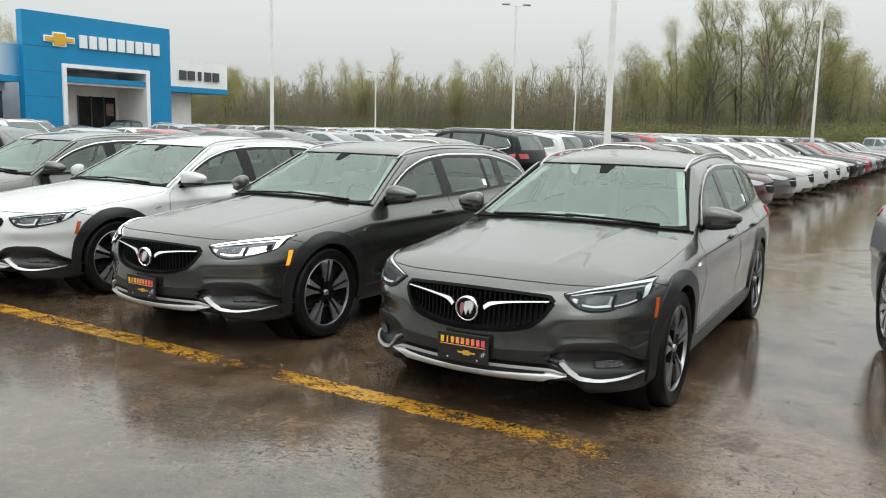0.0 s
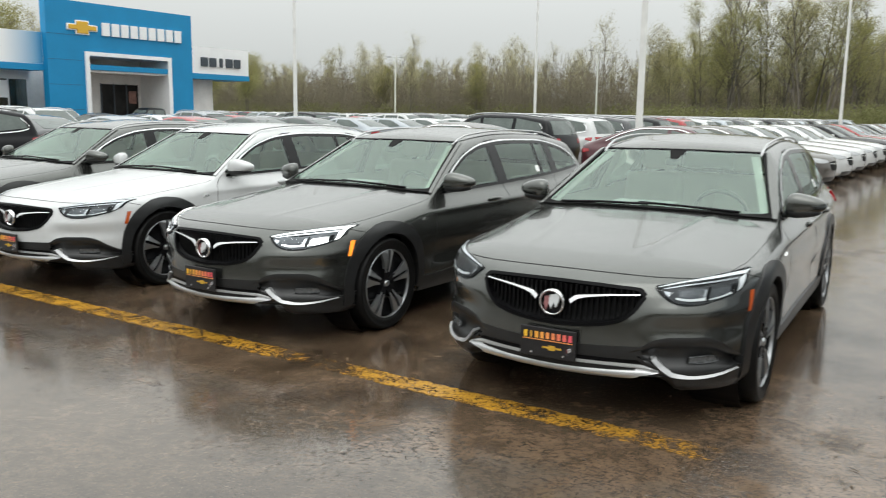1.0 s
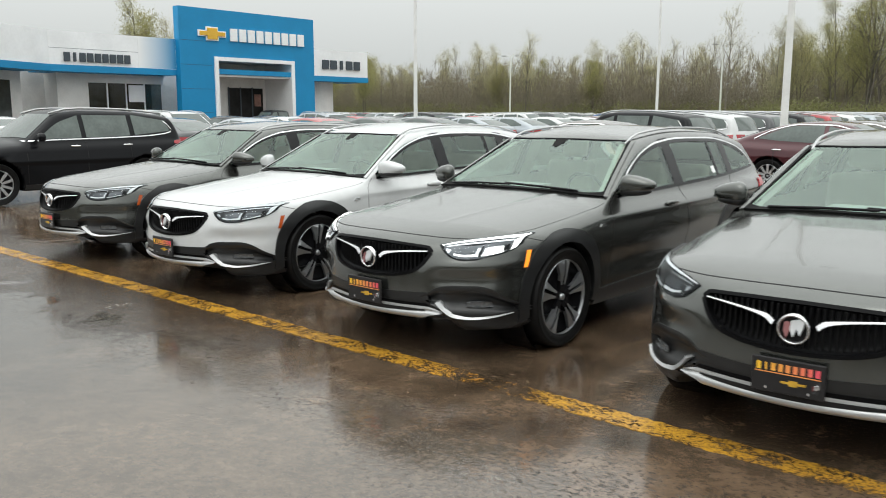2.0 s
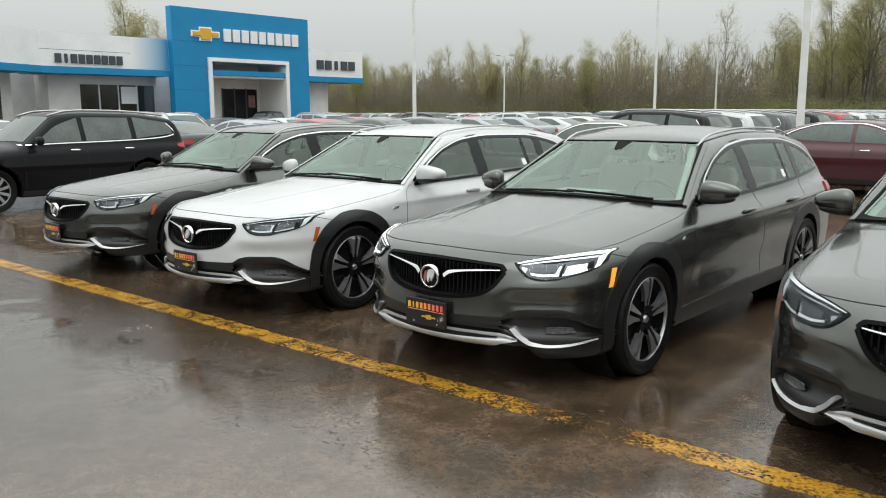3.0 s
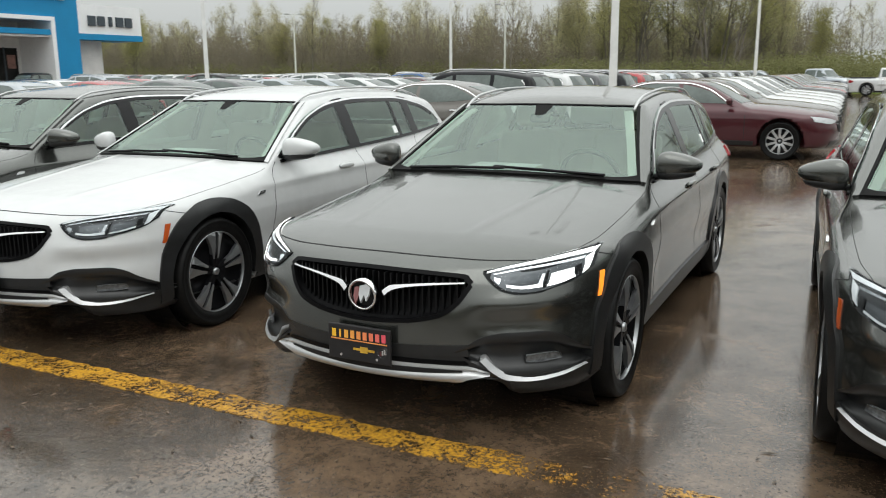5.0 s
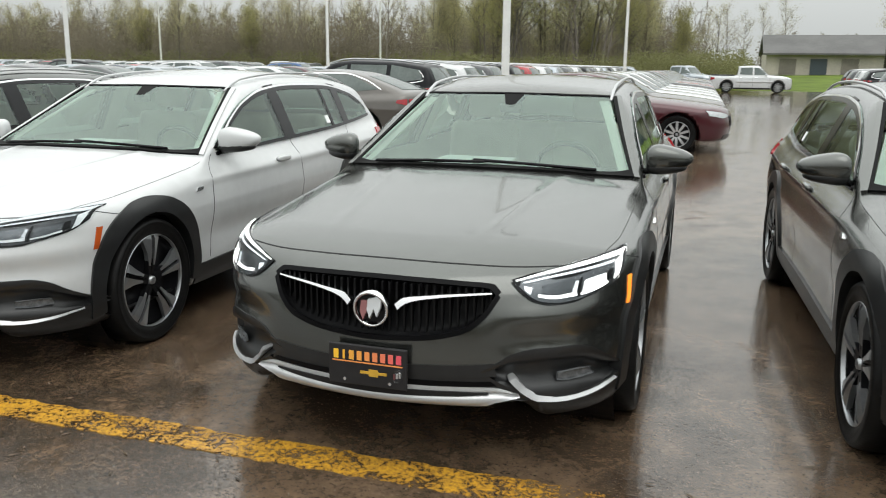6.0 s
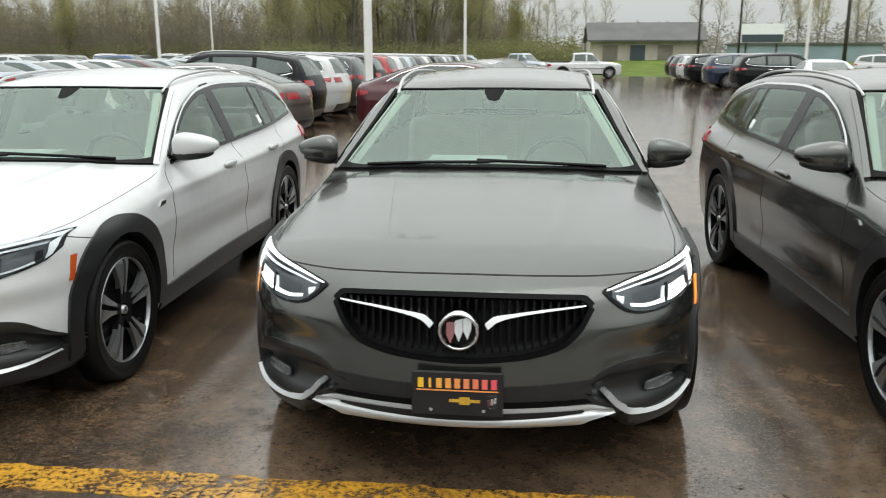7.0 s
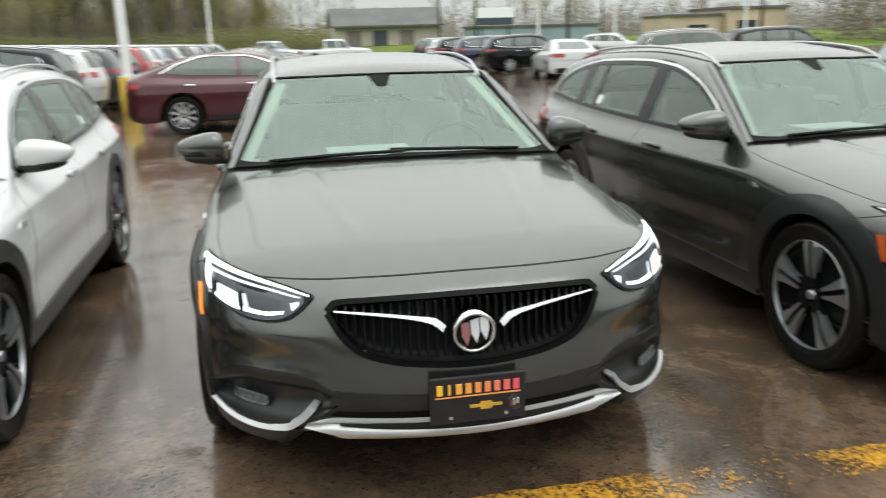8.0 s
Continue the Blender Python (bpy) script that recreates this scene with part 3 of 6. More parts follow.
        S("window_trim", "x", [(a, b - 0.004) for a, b in arc], [(a - 0.003 * (a < 2.3) + 0.008 * (a > 4.3), b + 0.007 + 0.002 * (a > 2.4)) for a, b in arc], 0.008, CHROME, car, "bright chrome window surround", n=60, m=4, sign=s)
        S("window_seal", "x", [(a - 0.012, b) for a, b in HEAD[:4]], [(a + 0.022, b) for a, b in HEAD[:4]], 0.0065, GLOSS_BLACK, car, n=24, m=3, sign=s)
        S("window_seal", "x", [(a, b - 0.03) for a, b in HEAD[1:-1]], [(a, b - 0.004) for a, b in HEAD[1:-1]], 0.007, GLOSS_BLACK, car, n=50, m=3, sign=s)
        S("window_trim", "x", [(a, b - 0.03) for a, b in SILL], [(a, b - 0.008) for a, b in SILL], 0.009, GLOSS_BLACK, car, n=40, m=3, sign=s)
        # panel gaps
        for gap in ([(1.54, 0.36), (1.57, 0.6), (1.60, 0.85), (1.72, 0.965)], [(2.80, 0.34), (2.80, 0.7), (2.79, 0.985)], [(3.42, 0.42), (3.60, 0.66), (3.78, 0.86), (3.9, 1.02)]):
            S("panel_gap", "x", gap, [(a + 0.0045, b) for a, b in gap], 0.0008, SEAM, car, n=24, m=2, sign=s, deep=0.002)
        S("panel_gap", "z", [(s * 0.775, 0.50), (s * 0.815, 0.8), (s * 0.825, 1.2), (s * 0.825, 1.6)], [(s * 0.7775, 0.50), (s * 0.8175, 0.8), (s * 0.8275, 1.2), (s * 0.8275, 1.6)], 0.0008, SEAM, car, n=24, m=2, deep=0.002)
        S("panel_gap", "x", [(0.585, 0.792), (0.66, 0.772), (0.74, 0.752)], [(0.585, 0.7955), (0.66, 0.7755), (0.74, 0.7555)], 0.0012, SEAM, car, n=8, m=2, sign=s, deep=0.002)
        # arch and sill cladding
        for ay in AXLES:
            t = np.linspace(-0.22, math.pi + 0.22, 13)
            inner = [(ay - 0.374 * math.cos(a), HUB_Z + 0.374 * math.sin(a)) for a in t]
            outer = [(ay - (0.452 + 0.016 * math.sin(2 * a) ** 2) * math.cos(a), HUB_Z + (0.456 + 0.022 * math.sin(2 * a) ** 2) * math.sin(a)) for a in t]
            S("arch_cladding", "x", inner, outer, 0.014, CLADDING, car, "matte black wheel-arch cladding", n=48, m=7, sign=s, deep=0.07)
        S("sill_cladding", "x", [(1.38, 0.225), (2.4, 0.225), (3.4, 0.225)], [(1.40, 0.335), (2.4, 0.355), (3.38, 0.345)], 0.012, CLADDING, car, "black sill cladding", n=24, m=5, sign=s)
        S("side_marker", "x", [(0.556, 0.604), (0.582, 0.604)], [(0.592, 0.710), (0.626, 0.710)], 0.004, AMBER_LIT if lit else AMBER, car, "amber side marker" + (", lit" if lit else ""), n=5, m=8, sign=s)
        S("fender_badge", "x", [(1.40, 0.775), (1.475, 0.782)], [(1.43, 0.80), (1.485, 0.80)], 0.007, CHROME, car, "small chrome fender badge", n=6, m=3, sign=s)
        # headlamp
        low_l = [(0.487, 0.741), (0.53, 0.702), (0.575, 0.674), (0.64, 0.661), (0.705, 0.664), (0.73, 0.674), (0.785, 0.692), (0.825, 0.714), (0.851, 0.752)]
        up_l = [(0.487, 0.747), (0.56, 0.765), (0.63, 0.779), (0.70, 0.79), (0.76, 0.799), (0.80, 0.804), (0.83, 0.807), (0.846, 0.806)]
        brow = curve(*up_l)
        lamp = S("headlamp", "y", [(s * a, b) for a, b in low_l], [(s * a, b) for a, b in up_l], 0.0055, LAMP_DARK, car, "slim headlamp" + (", lit white" if lit else ", unlit"), n=36, m=8)

        def bar(nm, lo, hi, off, m_, lab="", nn=24, sharp=False):
            return S(nm, "y", [(s * a, b) for a, b in lo], [(s * a, b) for a, b in hi], off, m_, lamp, lab, n=nn, m=4, deep=0.004, sharp=sharp)

        def under(a, d):
            return (a, float(brow(a)) - d)
        bar("reflector_tray", [(0.518, 0.725), (0.56, 0.692), (0.60, 0.674), (0.66, 0.668), (0.715, 0.674), (0.77, 0.694), (0.815, 0.718), (0.842, 0.755)], [under(a, 0.008) for a in (0.518, 0.57, 0.63, 0.70, 0.76, 0.80, 0.83, 0.842)], 0.0068, LIT_HOUSING if lit else UNLIT_HOUSING, "metallized inside of the lamp", 30)
        bar("light_guide", [under(a, 0.008 + 0.009 * (a - 0.5) / 0.35) for a in (0.503, 0.58, 0.66, 0.74, 0.79, 0.838)], [under(a, 0.004) for a in (0.500, 0.58, 0.66, 0.74, 0.79, 0.845)], 0.0105, LED if lit else LIGHT_BAR, "white light guide along the lamp's brow")
        bar("light_guide", [(0.822, 0.720), (0.824, 0.745), (0.820, 0.775)], [(0.835, 0.733), (0.840, 0.763), (0.838, 0.79)], 0.0105, LED if lit else LIGHT_BAR, nn=12)
        bar("inner_guide", [under(a, 0.021 + 0.014 * (a - 0.5) / 0.35) for a in (0.535, 0.62, 0.70, 0.76, 0.815)], [under(a, 0.017 + 0.010 * (a - 0.5) / 0.35) for a in (0.525, 0.62, 0.70, 0.76, 0.818)], 0.0098, LED_DIM if lit else LIGHT_BAR, "thin inner light guide")
        main = bar("projector", [(0.726, 0.693), (0.762, 0.702), (0.800, 0.716)], [(0.730, 0.735), (0.763, 0.742), (0.796, 0.747)], 0.0085, LED_BOWL if lit else DULL_REFLECTOR, "main beam projector", 12)
        S("projector_sill", "y", [(s * a, b) for a, b in ((0.722, 0.687), (0.76, 0.695), (0.803, 0.711))], [(s * a, b) for a, b in ((0.722, 0.694), (0.76, 0.703), (0.801, 0.719))], 0.0115, LED if lit else REFLECTOR, main, n=12, m=3, deep=0.005)
        bar("projector", [(0.60, 0.696), (0.65, 0.690), (0.698, 0.696)], [(0.592, 0.728), (0.65, 0.737), (0.700, 0.742)], 0.0082, DULL_REFLECTOR, "second projector", 12)
        bar("projector_sill", [(0.585, 0.690), (0.64, 0.682), (0.708, 0.686)], [(0.582, 0.700), (0.64, 0.693), (0.706, 0.700)], 0.0115, LED if lit else REFLECTOR, nn=14)
        bar("projector_sill", [(0.692, 0.700), (0.700, 0.735)], [(0.706, 0.700), (0.709, 0.735)], 0.0115, LED_DIM if lit else REFLECTOR, nn=6)
        bar("lamp_divider", [(0.711, 0.682), (0.719, 0.684)], [(0.714, 0.744), (0.721, 0.746)], 0.012, LAMP_DARK, nn=3)
        bar("lamp_divider", [(0.803, 0.718), (0.818, 0.724)], [(0.800, 0.752), (0.813, 0.756)], 0.0112, LAMP_DARK, nn=4)
        bar("reflector", [(0.535, 0.716), (0.556, 0.700)], [(0.532, 0.728), (0.560, 0.722)], 0.009, LED_DIM if lit else DULL_REFLECTOR, nn=5)
        S("lens", "y", [(s * a, b) for a, b in low_l], [(s * a, b) for a, b in up_l], 0.0145, LENS, lamp, n=36, m=8, deep=0.01)
        # fog pod
        pod = S("fog_lamp_pod", "y", [(s * a, b) for a, b in POD_LOW],
                [(s * a, b) for a, b in POD_HIGH], 0.004, CLADDING, car, "black fog-lamp pod", n=30, m=9,
                across=lambda w: -0.045 * np.clip(np.sin(np.pi * np.clip((w - 0.2) / 0.64, 0, 1)) * 1.6, 0, 1))
        S("fog_strip", "y", [(s * a, b) for a, b in ((0.500, 0.392), (0.545, 0.338), (0.60, 0.303), (0.69, 0.294), (0.77, 0.301), (0.845, 0.322))],
          [(s * a, b) for a, b in ((0.524, 0.396), (0.567, 0.346), (0.618, 0.318), (0.70, 0.306), (0.77, 0.310), (0.845, 0.325))], 0.020, SATIN, pod, "bright L-shaped fog trim", n=26, m=4, deep=0.03, across=lambda w: -0.02 * w)
        S("fog_lamp", "y", [(s * 0.67, 0.366), (s * 0.73, 0.361), (s * 0.79, 0.366)], [(s * 0.675, 0.396), (s * 0.73, 0.400), (s * 0.785, 0.394)], -0.024, FOG_LENS, pod, "narrow fog lamp", n=12, m=4)
        # mirror
        m_ = part("door_mirror", ball((s * 0.950, 1.865, 1.048), (0.120, 0.074, 0.068), 0.74, s * 0.32, 22, s * 0.42), body_paint, car, "body-coloured mirror with black base", True)
        part("mirror_base", ball((s * 0.935, 1.862, 1.004), (0.104, 0.071, 0.036), 0.75, s * 0.3, 16, s * 0.3), CLADDING, m_, smooth=True)
        part("mirror_arm", tube([(s * 0.80, 1.85, 0.975), (s * 0.86, 1.85, 0.985), (s * 0.92, 1.855, 1.0)], 0.03, 10, 0.6), CLADDING, m_, smooth=True)
        # handles
        for hy in (2.52, 3.46):
            q = meet(F, "x", np.array([hy]), np.array([0.865]), s)[0]
            part("door_handle", ball((q[0] + s * 0.012, hy, 0.865 + 0.01 * (hy > 3)), (0.018, 0.105, 0.02), 0.7, 0, 12), body_paint, car, "door handle with chrome insert", True)
        # roof rail
        ys = np.linspace(2.32, 4.45, 22)
        top = meet(F, "z", np.interp(ys, (2.32, 3, 4.45), (0.572, 0.578, 0.53)) * s, ys)
        lift = 0.022 * np.minimum(1, np.minimum((ys - 2.30) / 0.22, (4.47 - ys) / 0.3)) + 0.004
        part("roof_rail", tube([(a, b, cc + l) for (a, b, cc), l in zip(top, lift)], 0.0105, 10, 0.85), SATIN, car, "satin silver roof rail", True)
        # tail lamp
        S("tail_lamp", "x", [(4.45, 0.865), (4.70, 0.845)], [(4.52, 0.945), (4.70, 0.945)], 0.012, RED_LENS, car, "red tail lamp", n=8, m=6, sign=s, deep=0.03)
        S("tail_lamp", "y", [(s * 0.42, 0.86), (s * 0.78, 0.85)], [(s * 0.45, 0.945), (s * 0.78, 0.965)], 0.012, RED_LENS, car, n=10, m=6, sign=-1, deep=0.03)
        # wheels
        for ay in AXLES:
            wheel(car, (s * 0.915, ay, HUB_Z - 0.004), s)
        part("arch_liner", lathe([(0.40, -0.27), (0.40, 0.0)], 30), GLOSS_BLACK, car).matrix_local = Matrix.Translation((s * 0.84 if s > 0 else s * 0.57, AXLES[0], HUB_Z))
        part("arch_liner", lathe([(0.40, -0.27), (0.40, 0.0)], 30), GLOSS_BLACK, car).matrix_local = Matrix.Translation((s * 0.84 if s > 0 else s * 0.57, AXLES[1], HUB_Z))
        # wipers
        pts = [(-0.62, 1.6), (-0.3, 1.545), (0.02, 1.535)] if s < 0 else [(-0.05, 1.565), (0.3, 1.555), (0.6, 1.60)]
        w = meet(F, "z", *np.array(pts).T)
        part("wiper", tube([(a, b, cc + 0.024) for a, b, cc in w], 0.009, 6), GLOSS_BLACK, car, "black wiper blade", True)
    # hood front gap, grille
    edge = [(-0.66, 0.785), (-0.5, 0.786), (-0.3, 0.792), (0, 0.797), (0.3, 0.792), (0.5, 0.786), (0.66, 0.785)]
    S("panel_gap", "y", edge, [(a, b + 0.003) for a, b in edge], 0.001, SEAM, car, n=30, m=2, deep=0.002)
    g_lo, g_hi = GRILLE_LOW, GRILLE_HIGH
    grille = S("grille", "y", g_lo, g_hi, -0.001, MESH_BLACK, car, "black grille with upright bars", n=60, m=12, across=lambda w: -0.05 * np.clip(np.sin(np.pi * w) * 3, 0, 1))
    lo_z, hi_z = curve(*g_lo), curve(*g_hi)
    S("grille_rim", "y", [(a * 1.012, b - 0.006) for a, b in g_lo], [(a * 0.982, b + 0.010) for a, b in g_lo], 0.006, MESH_BLACK, grille, n=60, m=3)
    S("grille_rim", "y", [(a * 0.982, b - 0.009) for a, b in g_hi], [(a * 1.012, b + 0.005) for a, b in g_hi], 0.006, MESH_BLACK, grille, n=60, m=3)
    xs = np.arange(-0.42, 0.43, 0.028)
    base = meet(F, "y", xs, (lo_z(xs) + hi_z(xs)) / 2)
    for x, q in zip(xs, base):
        a, b = float(lo_z(x)) + 0.012, float(hi_z(x)) - 0.012
        bb = bmesh.new()
        box(bb, (0, 0.042, (a + b) / 2), (0.007, 0.04, b - a), 0.0)
        bb.transform(Matrix.Translation((x, float(NOSE((a + b) / 2) + bow(np.array([x]))[0]), 0)) @ Matrix.Shear("XZ", 4, (0, 0)))
        part("grille_bar", bb, BAR_BLACK, grille)
    for s in (1, -1):
        S("grille_wing", "y", [(s * 0.425, 0.702), (s * 0.30, 0.693), (s * 0.18, 0.678), (s * 0.125, 0.662), (s * 0.098, 0.640)], [(s * 0.425, 0.707), (s * 0.30, 0.701), (s * 0.18, 0.690), (s * 0.118, 0.682), (s * 0.086, 0.658)], 0.014, CHROME, grille, "chrome grille wing", n=20, m=4, deep=0.03)
    # round badge: ring, dark field, three slanted plain shapes
    badge = part("round_badge", lathe([(0.056, 0.0), (0.060, -0.012), (0.065, -0.016), (0.070, -0.008), (0.070, 0.012)], 36, "z"), CHROME, car, "round chrome badge", True)
    m4 = Matrix.Translation((0, 0.03, 0.640)) @ Matrix.Rotation(radians(-90 + 6), 4, "X") @ Matrix.Diagonal((1, 1, 1, 1))
    badge.data.transform(m4)
    f = part("badge_field", lathe([(0.0005, 0.004), (0.03, 0.004), (0.058, 0.004)], 24, "z"), GLOSS_BLACK, badge, smooth=True)
    f.data.transform(m4)
    for k in (-1, 0, 1):
        bm = bmesh.new()
        o = bmesh.ops.extrude_face_region(bm, geom=[bm.faces.new([bm.verts.new((x, y, -0.004)) for x, y in ((-0.013, 0.026), (0.014, 0.032), (0.014, -0.004), (0.002, -0.032), (-0.013, -0.006))])])
        bmesh.ops.translate(bm, verts=[v for v in o["geom"] if isinstance(v, bmesh.types.BMVert)], vec=(0, 0, -0.012))
        bm.transform(m4 @ Matrix.Translation((k * 0.029 + 0.001, -k * 0.010 - 0.002, -0.004 * k)) @ Matrix.Rotation(radians(-25), 4, "X") @ Matrix.Diagonal((1.0, -1.22, 1, 1)))
        part("badge_shield", bm, BADGE_RED if k == -1 else SATIN, badge)
    # lower bumper: dark intake, satin lip, dark valance
    S("lower_intake", "y", [(-0.46, 0.364), (0, 0.358), (0.46, 0.364)], [(-0.44, 0.380), (0, 0.383), (0.44, 0.380)], 0.004, MESH_BLACK, car, "black lower intake", n=40, m=6)
    S("bumper_seam", "y", [(-0.46, 0.402), (-0.3, 0.398), (0, 0.395), (0.3, 0.398), (0.46, 0.402)], [(-0.45, 0.452), (-0.3, 0.446), (0, 0.44), (0.3, 0.446), (0.45, 0.452)], 0.003, CLADDING, car, n=40, m=3)
    S("valance", "y", [(-0.87, 0.215), (-0.4, 0.21), (0.4, 0.21), (0.87, 0.215)], [(-0.87, 0.33), (-0.5, 0.30), (0.5, 0.30), (0.87, 0.33)], 0.006, CLADDING, car, "black lower valance", n=50, m=5)
    lip = S("bumper_lip", "y", [(-0.535, 0.326), (-0.43, 0.306), (-0.22, 0.296), (0, 0.293), (0.22, 0.296), (0.43, 0.306), (0.535, 0.326)], [(-0.535, 0.330), (-0.44, 0.358), (-0.22, 0.361), (0, 0.361), (0.22, 0.361), (0.44, 0.358), (0.535, 0.330)], 0.024, SATIN, car, "satin silver skid lip", n=50, m=12, deep=0.03,
            across=lambda w: -0.020 * w - 0.014 * np.exp(-((w - 0.52) / 0.12) ** 2))
    S("lip_slot", "y", [(-0.43, 0.335), (-0.3, 0.326), (0, 0.319), (0.3, 0.326), (0.43, 0.335)], [(-0.43, 0.339), (-0.3, 0.345), (0, 0.345), (0.3, 0.345), (0.43, 0.339)], 0.0125, SEAM, lip, n=40, m=3)
    # dealer plate with plain blocks
    plate = part("dealer_plate", boxes(((0, -0.008, 0.43), (0.312, 0.012, 0.158)), bevel=0.005), PLATE_BLACK, car, "black dealer plate with orange blocks")
    for k in range(9):
        part("plate_mark", boxes(((-0.124 + k * 0.031, -0.0155, 0.468), (0.019 if k != 1 else 0.008, 0.003, 0.034))), LETTERS[k], plate)
    part("plate_mark", boxes(((0, -0.0155, 0.4425), (0.278, 0.003, 0.004))), LETTERS[4], plate)
    part("plate_mark", boxes(((0.025, -0.0155, 0.406), (0.105, 0.003, 0.010)), ((0.025, -0.0158, 0.406), (0.036, 0.003, 0.026))), GOLD, plate)
    dm = lathe([(0.0185, 0), (0.0195, -0.002), (0.0235, -0.002), (0.0245, 0.002)], 24, "z")
    dm.transform(Matrix.Translation((0.118, -0.0155, 0.406)) @ Matrix.Rotation(radians(90), 4, "X"))
    part("plate_mark", dm, CHROME, plate)
    for k in (-1, 0, 1):
        part("plate_mark", boxes(((0.118 + 0.0105 * k, -0.0155, 0.406 + 0.004 * k), (0.0085, 0.003, 0.021)), bevel=0.001), BADGE_RED if k < 0 else CHROME, plate)
    for sx in (-0.09, 0.09):
        bolt = lathe([(0.0005, 0), (0.006, 0.0), (0.0065, -0.004)], 10, "z")
        bolt.transform(Matrix.Translation((sx, -0.017, 0.372)) @ Matrix.Rotation(radians(90), 4, "X"))
        part("plate_bolt", bolt, CHROME, plate)
    part("roof_fin", ball((0, 4.25, 1.37 + 0.03), (0.022, 0.10, 0.05), 0.8, 0, 12), body_paint, car, smooth=True)
    # inside
    part("floor_pan", boxes(((0, 2.65, 0.21), (1.45, 3.9, 0.08)), bevel=0.02), GLOSS_BLACK, car)
    part("dashboard", boxes(((0, 1.86, 0.86), (1.38, 0.46, 0.21)), bevel=0.05), DASH, car, "dark dashboard", True)
    for sx in (-0.37, 0.37):
        seat = part("front_seat", boxes(((sx, 2.6, 0.55), (0.5, 0.52, 0.18)), bevel=0.05), CLOTH, car, "light beige seat", True)
        bb = bmesh.new()
        box(bb, (0, 0, 0.3), (0.48, 0.14, 0.62), 0.05)
        box(bb, (0, 0.01, 0.73), (0.26, 0.1, 0.17), 0.04)
        bb.transform(Matrix.Translation((sx, 2.86, 0.55)) @ Matrix.Rotation(radians(-16), 4, "X"))
        part("seat_back", bb, CLOTH, seat, smooth=True)
    part("rear_seat", boxes(((0, 3.45, 0.55), (1.3, 0.5, 0.2)), ((0, 3.75, 0.83), (1.3, 0.16, 0.55)), bevel=0.05), CLOTH, car, "light beige rear bench", True)
    pts = [(0.37 + 0.18 * math.cos(a), 2.1 - 0.07 * math.sin(a), 0.93 + 0.165 * math.sin(a)) for a in np.linspace(0, 2 * math.pi, 25)]
    part("steering_wheel", tube(pts, 0.016, 8), DASH, car, smooth=True)
    part("inner_mirror", boxes(((0, 2.2, 1.275), (0.13, 0.03, 0.055)), bevel=0.012), DASH, car, smooth=True)
    # pale trim inside the pillars, roof and doors
    lp, lq, ln = skin(lambda p: smax(cabin(p) + 0.04, 0.5 - p[:, 2], 0.02), (-0.9, 1.4, 0.45), (0.9, 4.95, 1.5), 0.045)
    lc, lnn = lp[lq].mean(1), ln[lq].mean(1)
    la = np.abs(lc[:, 0])
    drop = inside([(y - 0.0, z) for y, z in SILL] + [(y, z) for y, z in HEAD[::-1]], lc[:, 1], lc[:, 2]) & (np.abs(lnn[:, 0]) > 0.4)
    drop &= ~((lc[:, 1] > 2.72) & (lc[:, 1] < 2.9)) & ~((lc[:, 1] > 3.84) & (lc[:, 1] < 3.99))
    drop |= (lnn[:, 1] < -0.2) & (lc[:, 1] < 2.5)
    drop |= (lnn[:, 1] > 0.3) & (lc[:, 2] > 1.04)
    drop |= (lc[:, 2] < 0.52) | ((lnn[:, 1] < -0.2) & (lc[:, 2] <= 0.93))
    link("inner_trim", lp, lq[~drop], LINER, car, "pale grey inner trim and headliner")
    for s in (1, -1):
        S("pillar_trim", "z", [(s * 0.765, 1.67), (s * 0.665, 2.0), (s * 0.56, 2.36)], [(s * 0.70, 1.72), (s * 0.605, 2.03), (s * 0.505, 2.34)], -0.02, LINER, car, "pale inner pillar trim", n=16, m=4, deep=0.03)
        S("window_sticker", "x", [(3.50, 1.045), (3.57, 1.047)], [(3.50, 1.105), (3.57, 1.107)], 0.007, PAPER, car, "small white sticker", n=4, m=4, sign=s, deep=0.002)
    part("window_sheet", boxes(((-0.12, 1.90, 1.0), (0.42, 0.22, 0.006))), PAPER, car, "white paper sheet on the dashboard")
    return car


lit_wagon = make_wagon("wagon", "grey wet wagon with lit headlamps and roof rails", GREY, True)

# ---- the other wagons of the front row ----
def recolour(car, swaps):
    """Give a copy its own paint and lamps."""
    for o in car.children_recursive:
        for s in o.material_slots:
            if s.material in swaps:
                m = swaps[s.material]
                s.link = "OBJECT"
                s.material = m
        for a, b in ((", lit white", ", unlit"), (", lit", "")):
            if "label" in o:
                o["label"] = o["label"].replace(a, b)
    return car


UNLIT = {LED: LIGHT_BAR, LED_BOWL: DULL_REFLECTOR, LED_DIM: REFLECTOR, AMBER_LIT: AMBER, LIT_HOUSING: UNLIT_HOUSING}
for at, colour, text in (((-2.602, 0.05, 0, 0, 0, 0.9), WHITE, "pearl white wet wagon with black cladding, unlit"),
                         ((2.736, -0.039, 0, 0, 0, 3.1), GREY, "grey wet wagon beside an open aisle, unlit"),
                         ((-5.152, 0.155, 0, 0, 0, 0.5), GREY, "grey wet wagon beside a white one, unlit")):
    w = recolour(copy_thing(lit_wagon, pose(*at)), {**UNLIT, GREY: colour})
    tagged(w, text)


